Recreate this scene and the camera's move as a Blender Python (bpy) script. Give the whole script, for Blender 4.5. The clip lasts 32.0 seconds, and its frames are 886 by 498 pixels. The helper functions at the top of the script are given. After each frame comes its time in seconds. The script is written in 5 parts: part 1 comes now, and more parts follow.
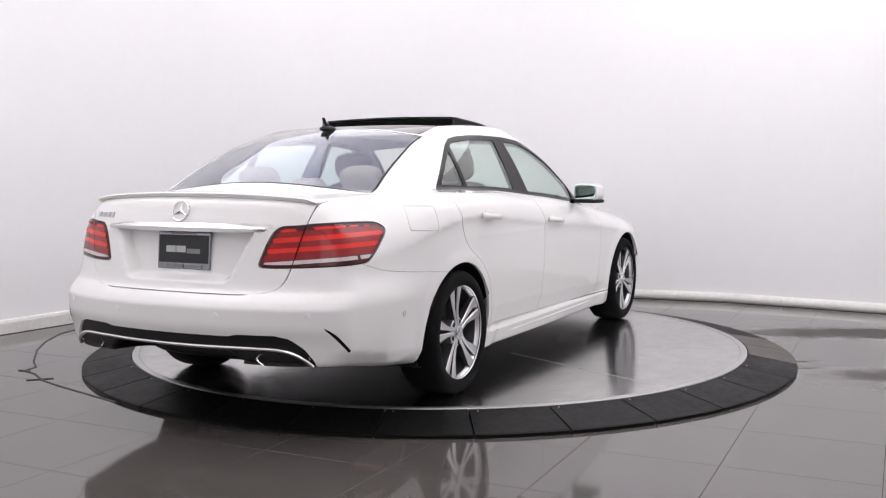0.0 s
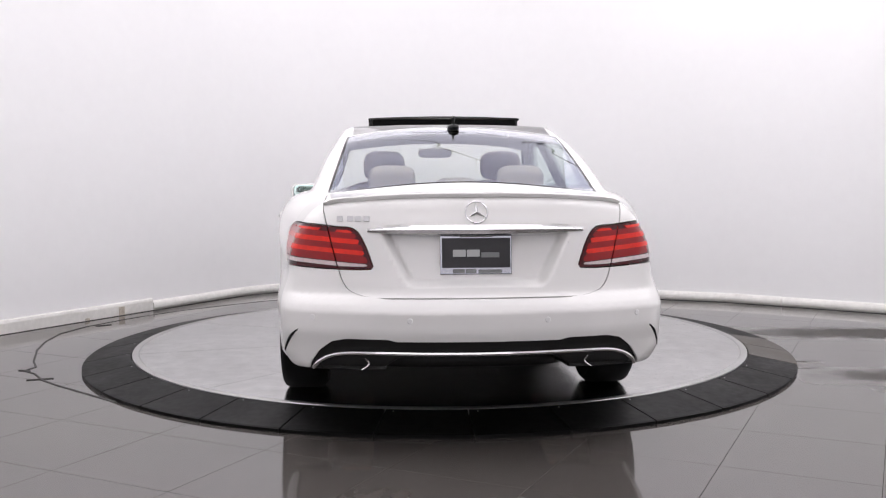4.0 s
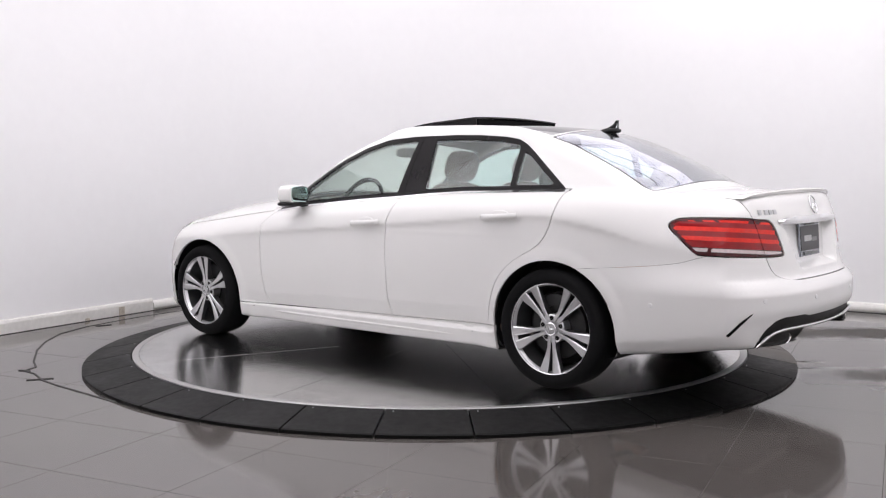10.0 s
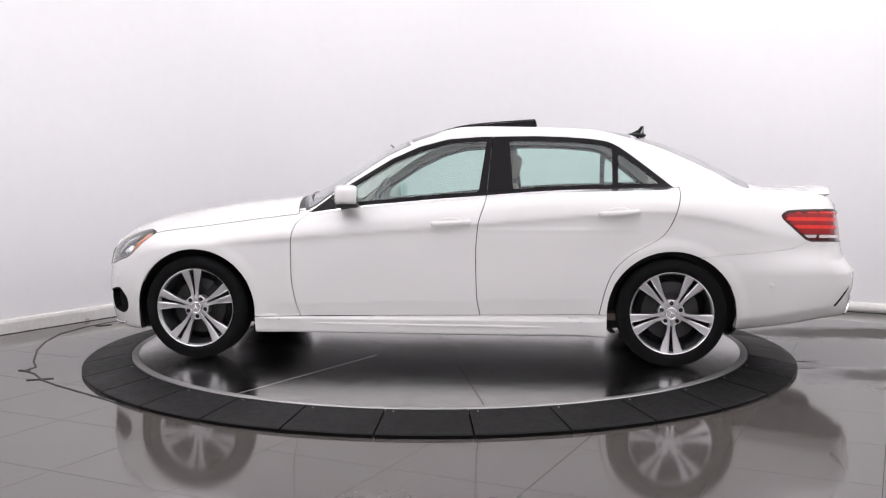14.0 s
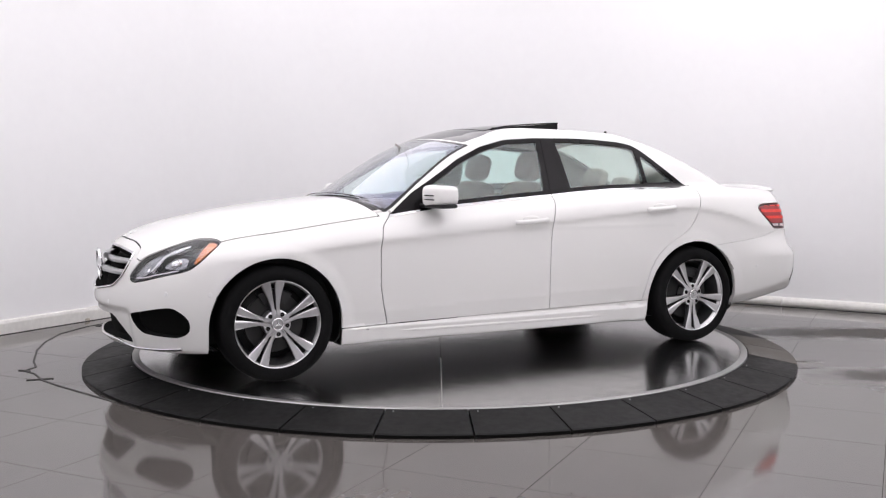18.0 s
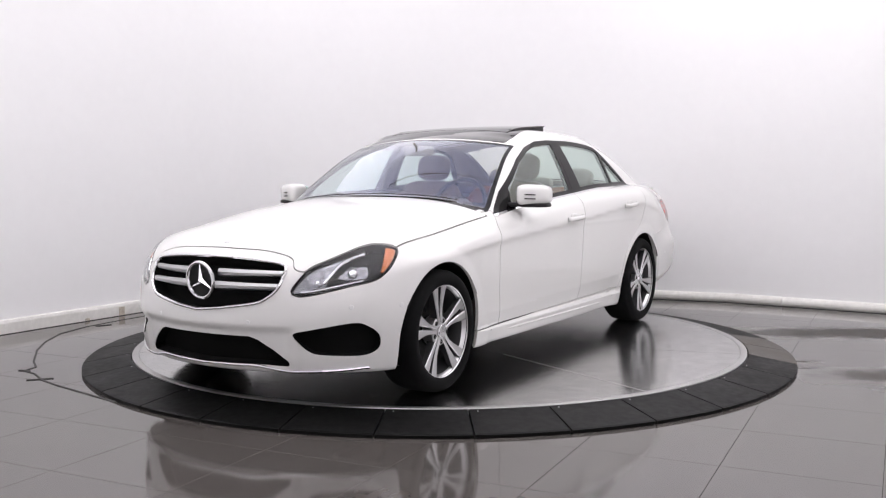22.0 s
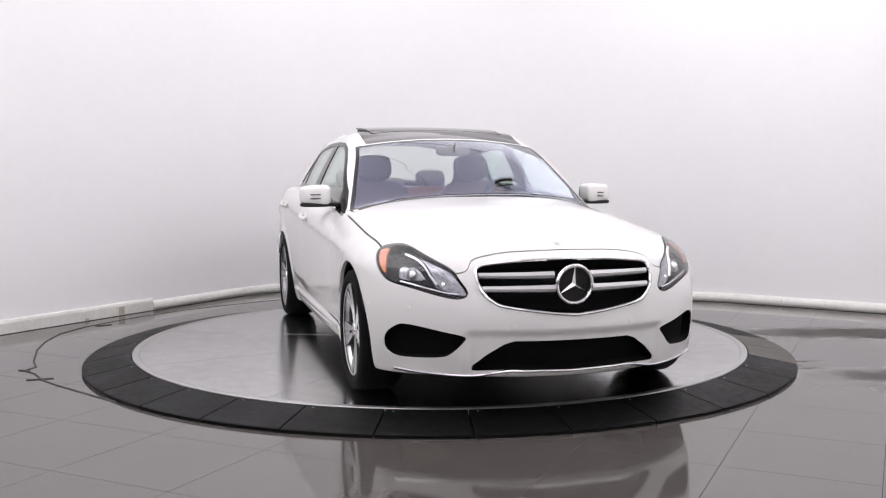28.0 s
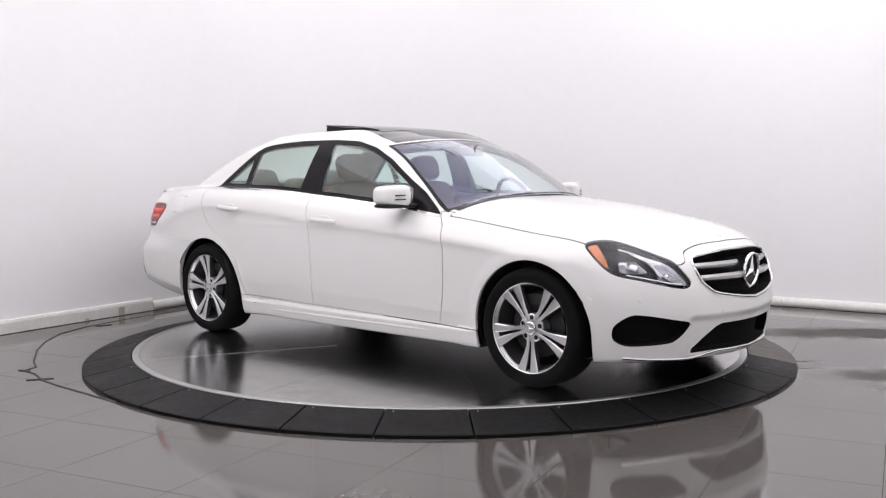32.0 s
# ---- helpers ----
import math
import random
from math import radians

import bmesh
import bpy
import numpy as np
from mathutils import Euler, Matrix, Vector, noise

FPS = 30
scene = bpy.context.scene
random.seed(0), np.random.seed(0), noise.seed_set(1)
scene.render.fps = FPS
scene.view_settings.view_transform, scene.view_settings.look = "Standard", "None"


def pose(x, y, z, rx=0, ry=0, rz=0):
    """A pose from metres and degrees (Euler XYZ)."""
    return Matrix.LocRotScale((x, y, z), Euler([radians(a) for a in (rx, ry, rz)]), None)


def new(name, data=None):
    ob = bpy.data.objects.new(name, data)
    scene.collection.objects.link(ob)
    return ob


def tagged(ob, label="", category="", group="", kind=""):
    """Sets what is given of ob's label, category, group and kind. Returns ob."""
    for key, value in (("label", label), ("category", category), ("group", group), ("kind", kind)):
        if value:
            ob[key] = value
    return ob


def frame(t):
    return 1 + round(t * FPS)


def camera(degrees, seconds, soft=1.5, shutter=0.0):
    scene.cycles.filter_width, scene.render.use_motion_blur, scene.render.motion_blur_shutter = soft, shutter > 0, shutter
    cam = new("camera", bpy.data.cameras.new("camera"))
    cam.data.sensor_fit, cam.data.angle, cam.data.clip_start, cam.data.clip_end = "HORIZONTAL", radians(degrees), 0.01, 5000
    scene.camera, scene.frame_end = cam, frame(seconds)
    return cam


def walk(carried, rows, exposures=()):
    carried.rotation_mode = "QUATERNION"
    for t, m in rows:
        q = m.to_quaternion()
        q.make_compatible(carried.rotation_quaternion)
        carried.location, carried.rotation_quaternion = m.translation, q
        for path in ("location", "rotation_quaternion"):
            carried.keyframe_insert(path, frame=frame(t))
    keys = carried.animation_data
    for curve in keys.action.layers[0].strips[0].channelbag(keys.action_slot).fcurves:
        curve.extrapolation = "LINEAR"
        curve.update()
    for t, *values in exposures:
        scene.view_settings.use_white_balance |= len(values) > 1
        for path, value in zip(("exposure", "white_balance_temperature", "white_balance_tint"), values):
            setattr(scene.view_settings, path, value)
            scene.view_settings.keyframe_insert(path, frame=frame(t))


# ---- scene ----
# The turntable's centre is the origin, its steel top is z = 0.
cam = camera(49.8, 32.0, soft=1.2)
EYE = pose(0.0, -6.584, 1.125, 85.599, 0.185, -0.214)
walk(cam, [(0, EYE), (32.0, EYE)])

FLOOR_Z = -0.067


def heading(t):
    """The turntable's angle in degrees: it turns steadily, a touch faster towards the end."""
    return 61.605 + 8.0089 * t + 0.00419 * (t - 16) ** 2


# ---- light ----
scene.view_settings.exposure = 0.0
world = bpy.data.worlds.new("world")
scene.world = world
world.use_nodes = True
world.node_tree.nodes["Background"].inputs[0].default_value = (0.9, 0.92, 1.0, 1)
world.node_tree.nodes["Background"].inputs[1].default_value = 0.05


# ---- materials ----
def material(name, color, rough=0.5, metal=0.0, coat=0.0, noise_scale=0.0, vary=0.0, bump_strength=0.0, bump_scale=0.0, spec=0.5, second=0.0, apart=False):
    """A principled material whose colour and roughness vary at two scales."""
    m = bpy.data.materials.new(name)
    m.use_nodes = True
    nt = m.node_tree
    b = nt.nodes["Principled BSDF"]
    b.inputs["Base Color"].default_value = (*color, 1)
    b.inputs["Roughness"].default_value = rough
    b.inputs["Metallic"].default_value = metal
    b.inputs["Coat Weight"].default_value = coat
    b.inputs["Coat Roughness"].default_value = 0.04
    b.inputs["Specular IOR Level"].default_value = spec
    co = nt.nodes.new("ShaderNodeTexCoord")
    place = co.outputs["Object"]
    if apart:
        # each piece takes its own stretch of the pattern
        oi = nt.nodes.new("ShaderNodeObjectInfo")
        sc = nt.nodes.new("ShaderNodeVectorMath")
        sc.operation = "MULTIPLY_ADD"
        nt.links.new(oi.outputs["Random"], sc.inputs[0])
        sc.inputs[1].default_value = (37, 53, 11)
        nt.links.new(co.outputs["Object"], sc.inputs[2])
        place = sc.outputs[0]
    if vary:
        a = nt.nodes.new("ShaderNodeTexNoise")
        a.inputs["Scale"].default_value = noise_scale
        a.inputs["Detail"].default_value = 8
        nt.links.new(place, a.inputs["Vector"])
        c = nt.nodes.new("ShaderNodeTexNoise")
        c.inputs["Scale"].default_value = noise_scale * 9
        c.inputs["Detail"].default_value = 4
        nt.links.new(place, c.inputs["Vector"])
        s = nt.nodes.new("ShaderNodeMath")
        s.operation = "ADD"
        nt.links.new(a.outputs["Fac"], s.inputs[0])
        nt.links.new(c.outputs["Fac"], s.inputs[1])
        r = nt.nodes.new("ShaderNodeMapRange")
        r.inputs["From Min"].default_value, r.inputs["From Max"].default_value = 0.6, 1.4
        r.inputs["To Min"].default_value, r.inputs["To Max"].default_value = 1 - vary, 1 + vary
        nt.links.new(s.outputs[0], r.inputs["Value"])
        h = nt.nodes.new("ShaderNodeMix")
        h.data_type, h.blend_type = "RGBA", "MULTIPLY"
        h.inputs[0].default_value = 1
        h.inputs[6].default_value = (*color, 1)
        nt.links.new(r.outputs[0], h.inputs[7])
        nt.links.new(h.outputs[2], b.inputs["Base Color"])
        q = nt.nodes.new("ShaderNodeMapRange")
        q.inputs["From Min"].default_value, q.inputs["From Max"].default_value = 0.6, 1.4
        q.inputs["To Min"].default_value, q.inputs["To Max"].default_value = max(rough - second, 0.02), min(rough + second, 1)
        nt.links.new(s.outputs[0], q.inputs["Value"])
        nt.links.new(q.outputs[0], b.inputs["Roughness"])
    if bump_strength:
        n = nt.nodes.new("ShaderNodeTexNoise")
        n.inputs["Scale"].default_value = bump_scale
        n.inputs["Detail"].default_value = 6
        nt.links.new(co.outputs["Object"], n.inputs["Vector"])
        k = nt.nodes.new("ShaderNodeBump")
        k.inputs["Strength"].default_value = bump_strength
        k.inputs["Distance"].default_value = 0.002
        nt.links.new(n.outputs["Fac"], k.inputs["Height"])
        nt.links.new(k.outputs["Normal"], b.inputs["Normal"])
    return m


def glowing(name, color, strength):
    m = bpy.data.materials.new(name)
    m.use_nodes = True
    b = m.node_tree.nodes["Principled BSDF"]
    b.inputs["Base Color"].default_value = (*color, 1)
    b.inputs["Emission Color"].default_value = (*color, 1)
    b.inputs["Emission Strength"].default_value = strength
    return m


def glass(name, color, rough=0.0, ior=1.45, tint=(1, 1, 1)):
    m = bpy.data.materials.new(name)
    m.use_nodes = True
    b = m.node_tree.nodes["Principled BSDF"]
    b.inputs["Base Color"].default_value = (*color, 1)
    b.inputs["Roughness"].default_value = rough
    b.inputs["Transmission Weight"].default_value = 1
    b.inputs["IOR"].default_value = ior
    b.inputs["Specular Tint"].default_value = (*tint, 1)
    return m


WALL = material("white_wall_paint", (0.86, 0.86, 0.865), 0.7, noise_scale=1.2, vary=0.015, second=0.05)
CEILING = material("white_ceiling_paint", (0.8, 0.8, 0.8), 0.8, noise_scale=2, vary=0.02)
PANELS = [glowing("light_diffuser", (1.0, 0.965, 1.0), k) for k in (0.75, 1.30, 1.75, 2.3)]
# glow of the fill panels added in the camera passage
FILLPANEL = glowing("fill_panel_glow", (1.0, 0.962, 1.0), 0.85)
PASSAGEFILL = glowing("passage_fill_glow", (1.0, 0.962, 1.0), 0.9)
BACKWALL = material("unseen_wall_grey", (0.30, 0.30, 0.30), 0.8, noise_scale=2, vary=0.04)
PAINT = material("white_car_paint", (0.765, 0.76, 0.745), 0.38, coat=0.9)
TILE = material("grey_polished_tile", (0.092, 0.084, 0.078), 0.075, spec=0.72, noise_scale=1.3, vary=0.12, apart=True)
GROUT = material("tile_grout", (0.075, 0.07, 0.066), 0.8, noise_scale=8, vary=0.2)
STEEL = material("brushed_steel_plate", (0.58, 0.575, 0.57), 0.175, metal=1.0, noise_scale=1.1, vary=0.24, second=0.03, bump_strength=0.004, bump_scale=5)
RUBBER = material("black_rubber_mat", (0.006, 0.006, 0.006), 0.5, spec=0.11, noise_scale=3, vary=0.25, second=0.1, bump_strength=0.15, bump_scale=180)
TYRE = material("tyre_rubber", (0.005, 0.005, 0.0055), 0.8, spec=0.13, noise_scale=6, vary=0.2)
ALLOY = material("silver_alloy", (0.60, 0.60, 0.61), 0.28, metal=0.9, noise_scale=8, vary=0.03)
BLACK = material("black_plastic", (0.008, 0.008, 0.008), 0.45, spec=0.3, noise_scale=6, vary=0.1)

GLASS = glass("tinted_glass", (0.74, 0.885, 0.85), ior=1.5)
SCREENGLASS = glass("coated_screen_glass", (0.92, 0.955, 0.95), ior=1.75, tint=(0.42, 0.50, 1.0))
FRIT = material("black_glass_border", (0.004, 0.004, 0.006), 0.05, spec=0.3, noise_scale=4, vary=0.1)
ROOFGLASS = material("black_roof_glass", (0.008, 0.008, 0.010), 0.04, noise_scale=4, vary=0.1)
GLOSSBLACK = material("gloss_black_trim", (0.006, 0.005, 0.006), 0.14, spec=0.13, noise_scale=4, vary=0.1)
MESHBLACK = material("black_mesh", (0.003, 0.003, 0.003), 0.9, spec=0.15, bump_strength=0.6, bump_scale=160)
CHROME = material("polished_chrome", (0.78, 0.78, 0.79), 0.09, metal=1.0, noise_scale=9, vary=0.02)
SATIN = material("satin_silver", (0.55, 0.55, 0.56), 0.32, metal=1.0, noise_scale=9, vary=0.03)
DARKALLOY = material("dark_grey_alloy", (0.05, 0.05, 0.052), 0.45, metal=0.3, noise_scale=9, vary=0.1)
REDLENS = material("red_lamp_lens", (0.26, 0.003, 0.006), 0.10, spec=0.3, coat=0.35, noise_scale=14, vary=0.15)
REDBAR = material("bright_red_lamp_bar", (0.74, 0.018, 0.010), 0.14, spec=0.3, coat=0.35, noise_scale=40, vary=0.2)
DARKRED = material("dark_red_lamp_lens", (0.055, 0.001, 0.004), 0.08, spec=0.3, coat=0.35, noise_scale=14, vary=0.15)
WHITELENS = material("clear_reverse_lens", (0.62, 0.52, 0.52), 0.12, coat=1.0, noise_scale=60, vary=0.25)
AMBER = material("amber_lens", (0.75, 0.20, 0.04), 0.12, coat=1.0, noise_scale=50, vary=0.2)
CLEAR = glass("clear_lamp_cover", (0.96, 0.97, 0.98), ior=1.33)
LAMPBOWL = material("dark_lamp_housing", (0.014, 0.014, 0.016), 0.3, spec=0.3, noise_scale=25, vary=0.3)
LEATHER = material("grey_beige_leather", (0.50, 0.46, 0.42), 0.5, noise_scale=7, vary=0.08, bump_strength=0.2, bump_scale=240)
BROWN = material("brown_leather", (0.27, 0.185, 0.15), 0.5, noise_scale=7, vary=0.1, bump_strength=0.2, bump_scale=240)
TAN = material("tan_brown_leather", (0.42, 0.17, 0.09), 0.5, noise_scale=7, vary=0.1, bump_strength=0.2, bump_scale=240)
LINING = material("pale_cloth_lining", (0.33, 0.31, 0.285), 0.9, noise_scale=9, vary=0.05, bump_strength=0.2, bump_scale=300)
WHEELGRIP = material("dark_steering_leather", (0.03, 0.028, 0.027), 0.5, noise_scale=9, vary=0.1)
DASH = material("brown_dashboard_plastic", (0.13, 0.095, 0.08), 0.5, noise_scale=9, vary=0.1, bump_strength=0.2, bump_scale=300)
MIRROR = material("mirror_glass", (0.55, 0.68, 0.65), 0.02, metal=1.0)
PLATEBLACK = material("black_plate", (0.010, 0.010, 0.013), 0.35, noise_scale=12, vary=0.1)
SENSOR = material("white_sensor_cap", (0.74, 0.74, 0.735), 0.35)
LENSSILVER = material("silver_lamp_reflector", (0.80, 0.80, 0.82), 0.14, metal=0.9, noise_scale=30, vary=0.05)
LETTER = material("pale_grey_lettering", (0.45, 0.46, 0.46), 0.5)
LETTERDIM = material("dim_grey_lettering", (0.20, 0.21, 0.21), 0.5)
DUSTY = material("dusty_rubber_mat", (0.062, 0.054, 0.045), 0.55, noise_scale=5, vary=0.35, second=0.1, bump_strength=0.15, bump_scale=180)
SKIRTING = material("scuffed_white_skirting", (0.74, 0.73, 0.70), 0.5, noise_scale=3, vary=0.12, second=0.1)
SEALANT = material("black_sealant", (0.03, 0.029, 0.028), 0.6, noise_scale=12, vary=0.2)
SCUFF = material("brown_scuff", (0.50, 0.45, 0.38), 0.7, noise_scale=24, vary=0.35)
BRAKE = material("worn_brake_disc", (0.05, 0.05, 0.05), 0.5, metal=0.6, noise_scale=20, vary=0.1)
RIMSTEEL = material("bright_steel_band", (0.46, 0.455, 0.45), 0.42, metal=1.0, noise_scale=3, vary=0.05, second=0.02)
LAMPSILVER = material("satin_lamp_bowl", (0.40, 0.40, 0.43), 0.15, metal=0.9, noise_scale=26, vary=0.55, second=0.1)
# plain chrome, darkened midway between its bright and dark reflections
DIMCHROME = material("dimmed_chrome", (0.30, 0.31, 0.34), 0.14, metal=1.0, noise_scale=9, vary=0.1)
JOINTBRIGHT = material("bright_steel_joint", (0.66, 0.65, 0.64), 0.32, metal=1.0, noise_scale=8, vary=0.08)


# ---- the car's form: x forward, y to its left, z up from the turntable ----
def curve_at(pts, x):
    """Monotone cubic through (x, value) pairs given in rising x."""
    px = np.array([q[0] for q in pts], float)
    pv = np.array([q[1] for q in pts], float)
    dx = np.diff(px)
    s = np.diff(pv) / dx
    m = np.zeros(len(px))
    m[0], m[-1] = s[0], s[-1]
    same = s[:-1] * s[1:] > 0
    w1, w2 = 2 * dx[1:] + dx[:-1], dx[1:] + 2 * dx[:-1]
    with np.errstate(divide="ignore", invalid="ignore"):
        h = (w1 + w2) / (w1 / s[:-1] + w2 / s[1:])
    m[1:-1] = np.where(same, h, 0)
    x = np.clip(np.asarray(x, float), px[0], px[-1])
    i = np.clip(np.searchsorted(px, x) - 1, 0, len(px) - 2)
    t = (x - px[i]) / dx[i]
    a, b = pv[i], pv[i + 1]
    return (2 * t**3 - 3 * t**2 + 1) * a + (t**3 - 2 * t**2 + t) * dx[i] * m[i] + (3 * t**2 - 2 * t**3) * b + (t**3 - t**2) * dx[i] * m[i + 1]


def smax(a, b, k):
    h = np.maximum(k - np.abs(a - b), 0) / k
    return np.maximum(a, b) + h * h * k / 4


def smin(a, b, k):
    return -smax(-a, -b, k)


def bump(v, lo, hi, soft):
    """1 between lo and hi, fading to 0 over soft on both sides."""
    t = np.clip((np.minimum(v - lo, hi - v)) / soft + 0.5, 0, 1)
    return t * t * (3 - 2 * t)


NOSE = [(0.10, 2.22), (0.20, 2.255), (0.30, 2.275), (0.42, 2.285), (0.50, 2.28), (0.60, 2.258), (0.70, 2.215), (0.76, 2.17), (0.85, 2.06), (1.0, 1.85)]
TAIL = [(0.15, 2.50), (0.28, 2.585), (0.40, 2.605), (0.48, 2.622), (0.548, 2.622), (0.575, 2.608), (0.605, 2.582), (0.628, 2.560), (0.68, 2.545), (0.80, 2.525), (0.90, 2.508), (0.98, 2.480), (1.05, 2.462), (1.2, 2.43)]
HOOD_MID = [(-2.7, 1.015), (-2.45, 1.030), (-2.3, 1.040), (-2.0, 1.052), (-1.5, 1.06), (0.5, 1.02), (0.85, 1.0), (1.05, 0.981), (1.43, 0.938), (1.82, 0.870), (2.0, 0.818), (2.1, 0.780), (2.2, 0.728), (2.35, 0.64)]
HOOD_EDGE = [(-2.7, 0.965), (-2.5, 0.985), (-2.2, 1.010), (-1.9, 1.032), (-1.45, 1.043), (-1.13, 1.04), (-0.8, 1.03), (-0.32, 1.0), (0.2, 0.962), (0.705, 0.908), (0.926, 0.885), (1.37, 0.83), (1.755, 0.775), (2.0, 0.70), (2.2, 0.58), (2.4, 0.45)]
PLAN = [(-2.7, 0.765), (-2.4, 0.843), (-2.1, 0.889), (-1.8, 0.913), (-1.437, 0.925), (-0.6, 0.927), (0.0, 0.925), (0.5, 0.92), (1.0, 0.912), (1.437, 0.915), (1.7, 0.905), (2.0, 0.875), (2.3, 0.80)]
CREASE = [(-2.7, 0.72), (-2.1, 0.76), (-1.7, 0.86), (-1.37, 0.905), (-0.31, 0.835), (0.9, 0.745), (1.4, 0.70), (2.3, 0.60)]
FLOOR = [(-2.7, 0.31), (-2.4, 0.295), (-2.1, 0.25), (-1.8, 0.212), (-1.06, 0.157), (1.0, 0.165), (1.8, 0.175), (2.4, 0.172)]
ROOF = [(-2.8, 0.60), (-2.3, 0.925), (-2.075, 1.042), (-1.963, 1.092), (-1.775, 1.19), (-1.587, 1.275), (-1.4, 1.350), (-1.21, 1.397), (-1.02, 1.419), (-0.83, 1.432), (-0.64, 1.441), (-0.294, 1.447), (-0.063, 1.437), (0.093, 1.402), (0.327, 1.314), (0.564, 1.18), (0.724, 1.082), (0.904, 0.972), (1.2, 0.79), (1.6, 0.55)]
CABIN = [(-2.3, 0.66), (-2.1, 0.695), (-1.9, 0.735), (-1.45, 0.785), (-0.8, 0.812), (-0.3, 0.815), (0.2, 0.805), (0.7, 0.772), (0.9, 0.745), (1.2, 0.69)]


def body_field(x, y, z):
    """Below 0 inside the car's closed outer form."""
    y = np.abs(y)
    crease = curve_at(CREASE, x)
    edge = curve_at(HOOD_EDGE, x)
    over = z - crease
    round_off = np.sqrt(over * over + 0.006**2)
    up = 0.5 * (over + round_off)
    down = 0.5 * (round_off - over)
    lift = np.maximum(edge - crease, 0.05)
    tuck = 0.07 + 0.05 * np.clip((-x - 1.6) / 0.5, 0, 1)
    side = curve_at(PLAN, x) - tuck * (up / lift) ** 1.7 - 0.008 * (1 - np.exp(-(down / 0.017))) * bump(x, -1.9, 1.2, 0.5) - 0.034 * (np.maximum(down - 0.05, 0) / 0.5) ** 2
    # the quarter panels draw in above the rear bumper
    side -= 0.047 * bump(z, 0.63, 3.0, 0.17) * bump(-x, 1.97, 4.0, 0.62)
    low_line = 0.375 - 0.028 * x
    side -= 0.20 * np.maximum(low_line - z, 0) * bump(x, -1.0, 0.95, 0.25)
    under = curve_at(FLOOR, x) + 0.072 - z
    side -= 0.28 * (under + np.sqrt(under * under + 0.01**2)) * bump(x, -3.2, -1.80, 0.06)
    side += 0.030 * bump(z, 0.165, 0.268, 0.02) * bump(x, -1.03, 1.02, 0.15)
    for cx in (1.437, -1.437):
        r = np.hypot(x - cx, z - 0.31)
        side += 0.007 * bump(r, 0.30, 0.42, 0.07) * bump(z, 0.2, 0.9, 0.25)
    lid = curve_at(HOOD_MID, x) - (curve_at(HOOD_MID, x) - edge) * np.minimum(y / 0.8, 1.25) ** (2.3 + 0.9 * bump(x, 0.4, 1.5, 0.4))
    # lip spoiler on the boot lid
    lid += 0.010 * bump(x, -2.53, -2.37, 0.12) * bump(y, -1, 0.67, 0.06)
    front = curve_at(NOSE, z) - 0.42 * y**2 - 0.16 * y**4
    front -= 0.016 * bump(y, -1, 0.50, 0.07) * bump(z, 0.0, 0.392, 0.035)
    rear = curve_at(TAIL, z) - 0.17 * y**2 - 0.17 * y**4
    f = smax(y - side, (z - lid) * 0.97, 0.075)
    f = smax(f, (x - front) * 0.9, 0.09)
    f = smax(f, -x - rear, 0.06)
    f = smax(f, curve_at(FLOOR, x) + 0.045 * bump(y, -1, 0.36, 0.09) * bump(-x, 2.1, 3, 0.12) - z, 0.03)
    # number plate recess in the boot lid
    dip = bump(y, -1, 0.39 - 0.50 * np.maximum(0.88 - z, 0), 0.05) * bump(z, 0.668, 0.890, 0.035)
    f = f + 0.062 * dip * bump(-x, 2.35, 3, 0.1)
    return f


def cabin_field(x, y, z):
    y = np.abs(y)
    yy = np.minimum(y, 0.9)
    bend = np.where(x > -0.4, 0.20, 0.0) * yy**2 * np.clip((x + 0.4) / 0.4, 0, 1)
    bend = bend - 0.16 * yy**2 * np.clip((-0.9 - x) / 0.4, 0, 1)
    top = curve_at(ROOF, x + bend) - (0.13 - 0.075 * bump(x, -1.1, -0.08, 0.25)) * yy**2
    h = np.maximum(z - 1.0, -0.4)
    wall = curve_at(CABIN, x) - 0.39 * h - 0.32 * h * np.abs(h)
    f = smax((z - top) * 0.86, (y - wall) * 0.9, 0.05)
    return np.maximum(f, np.maximum(np.maximum(x - 1.15, -2.3 - x), 0.82 - z))


def car_field(x, y, z):
    return smin(body_field(x, y, z), cabin_field(x, y, z), 0.028)


# ---- building helpers ----
def mesh_of(name, bm, mat, smooth=False):
    me = bpy.data.meshes.new(name)
    bm.to_mesh(me)
    bm.free()
    if mat is not None:
        for q in mat if isinstance(mat, (list, tuple)) else (mat,):
            me.materials.append(q)
    if smooth:
        me.shade_smooth()
        me.set_sharp_from_angle(angle=radians(42))
    return me


def part(name, bm, mat, parent, label="", smooth=False, at=None):
    """One mesh object under a thing or a part."""
    ob = new(name, mesh_of(name, bm, mat, smooth))
    ob.parent = parent
    if at is not None:
        ob.matrix_basis = at
    if label:
        tagged(ob, label)
    return ob


def thing(name, label, category, group="", kind="", at=None):
    ob = new(name)
    if at is not None:
        ob.matrix_basis = at
    return tagged(ob, label, category, group, kind)


def box(bm, x0, x1, y0, y1, z0, z1, bevel=0.0, mat=0):
    ret = bmesh.ops.create_cube(bm, size=1.0, matrix=Matrix.LocRotScale(((x0 + x1) / 2, (y0 + y1) / 2, (z0 + z1) / 2), None, (x1 - x0, y1 - y0, z1 - z0)))
    vs = ret["verts"]
    fs = {f for v in vs for f in v.link_faces}
    for f in fs:
        f.material_index = mat
    if bevel:
        es = {e for v in vs for e in v.link_edges}
        bmesh.ops.bevel(bm, geom=list(es), offset=bevel, segments=2, profile=0.7, affect="EDGES")
    return bm


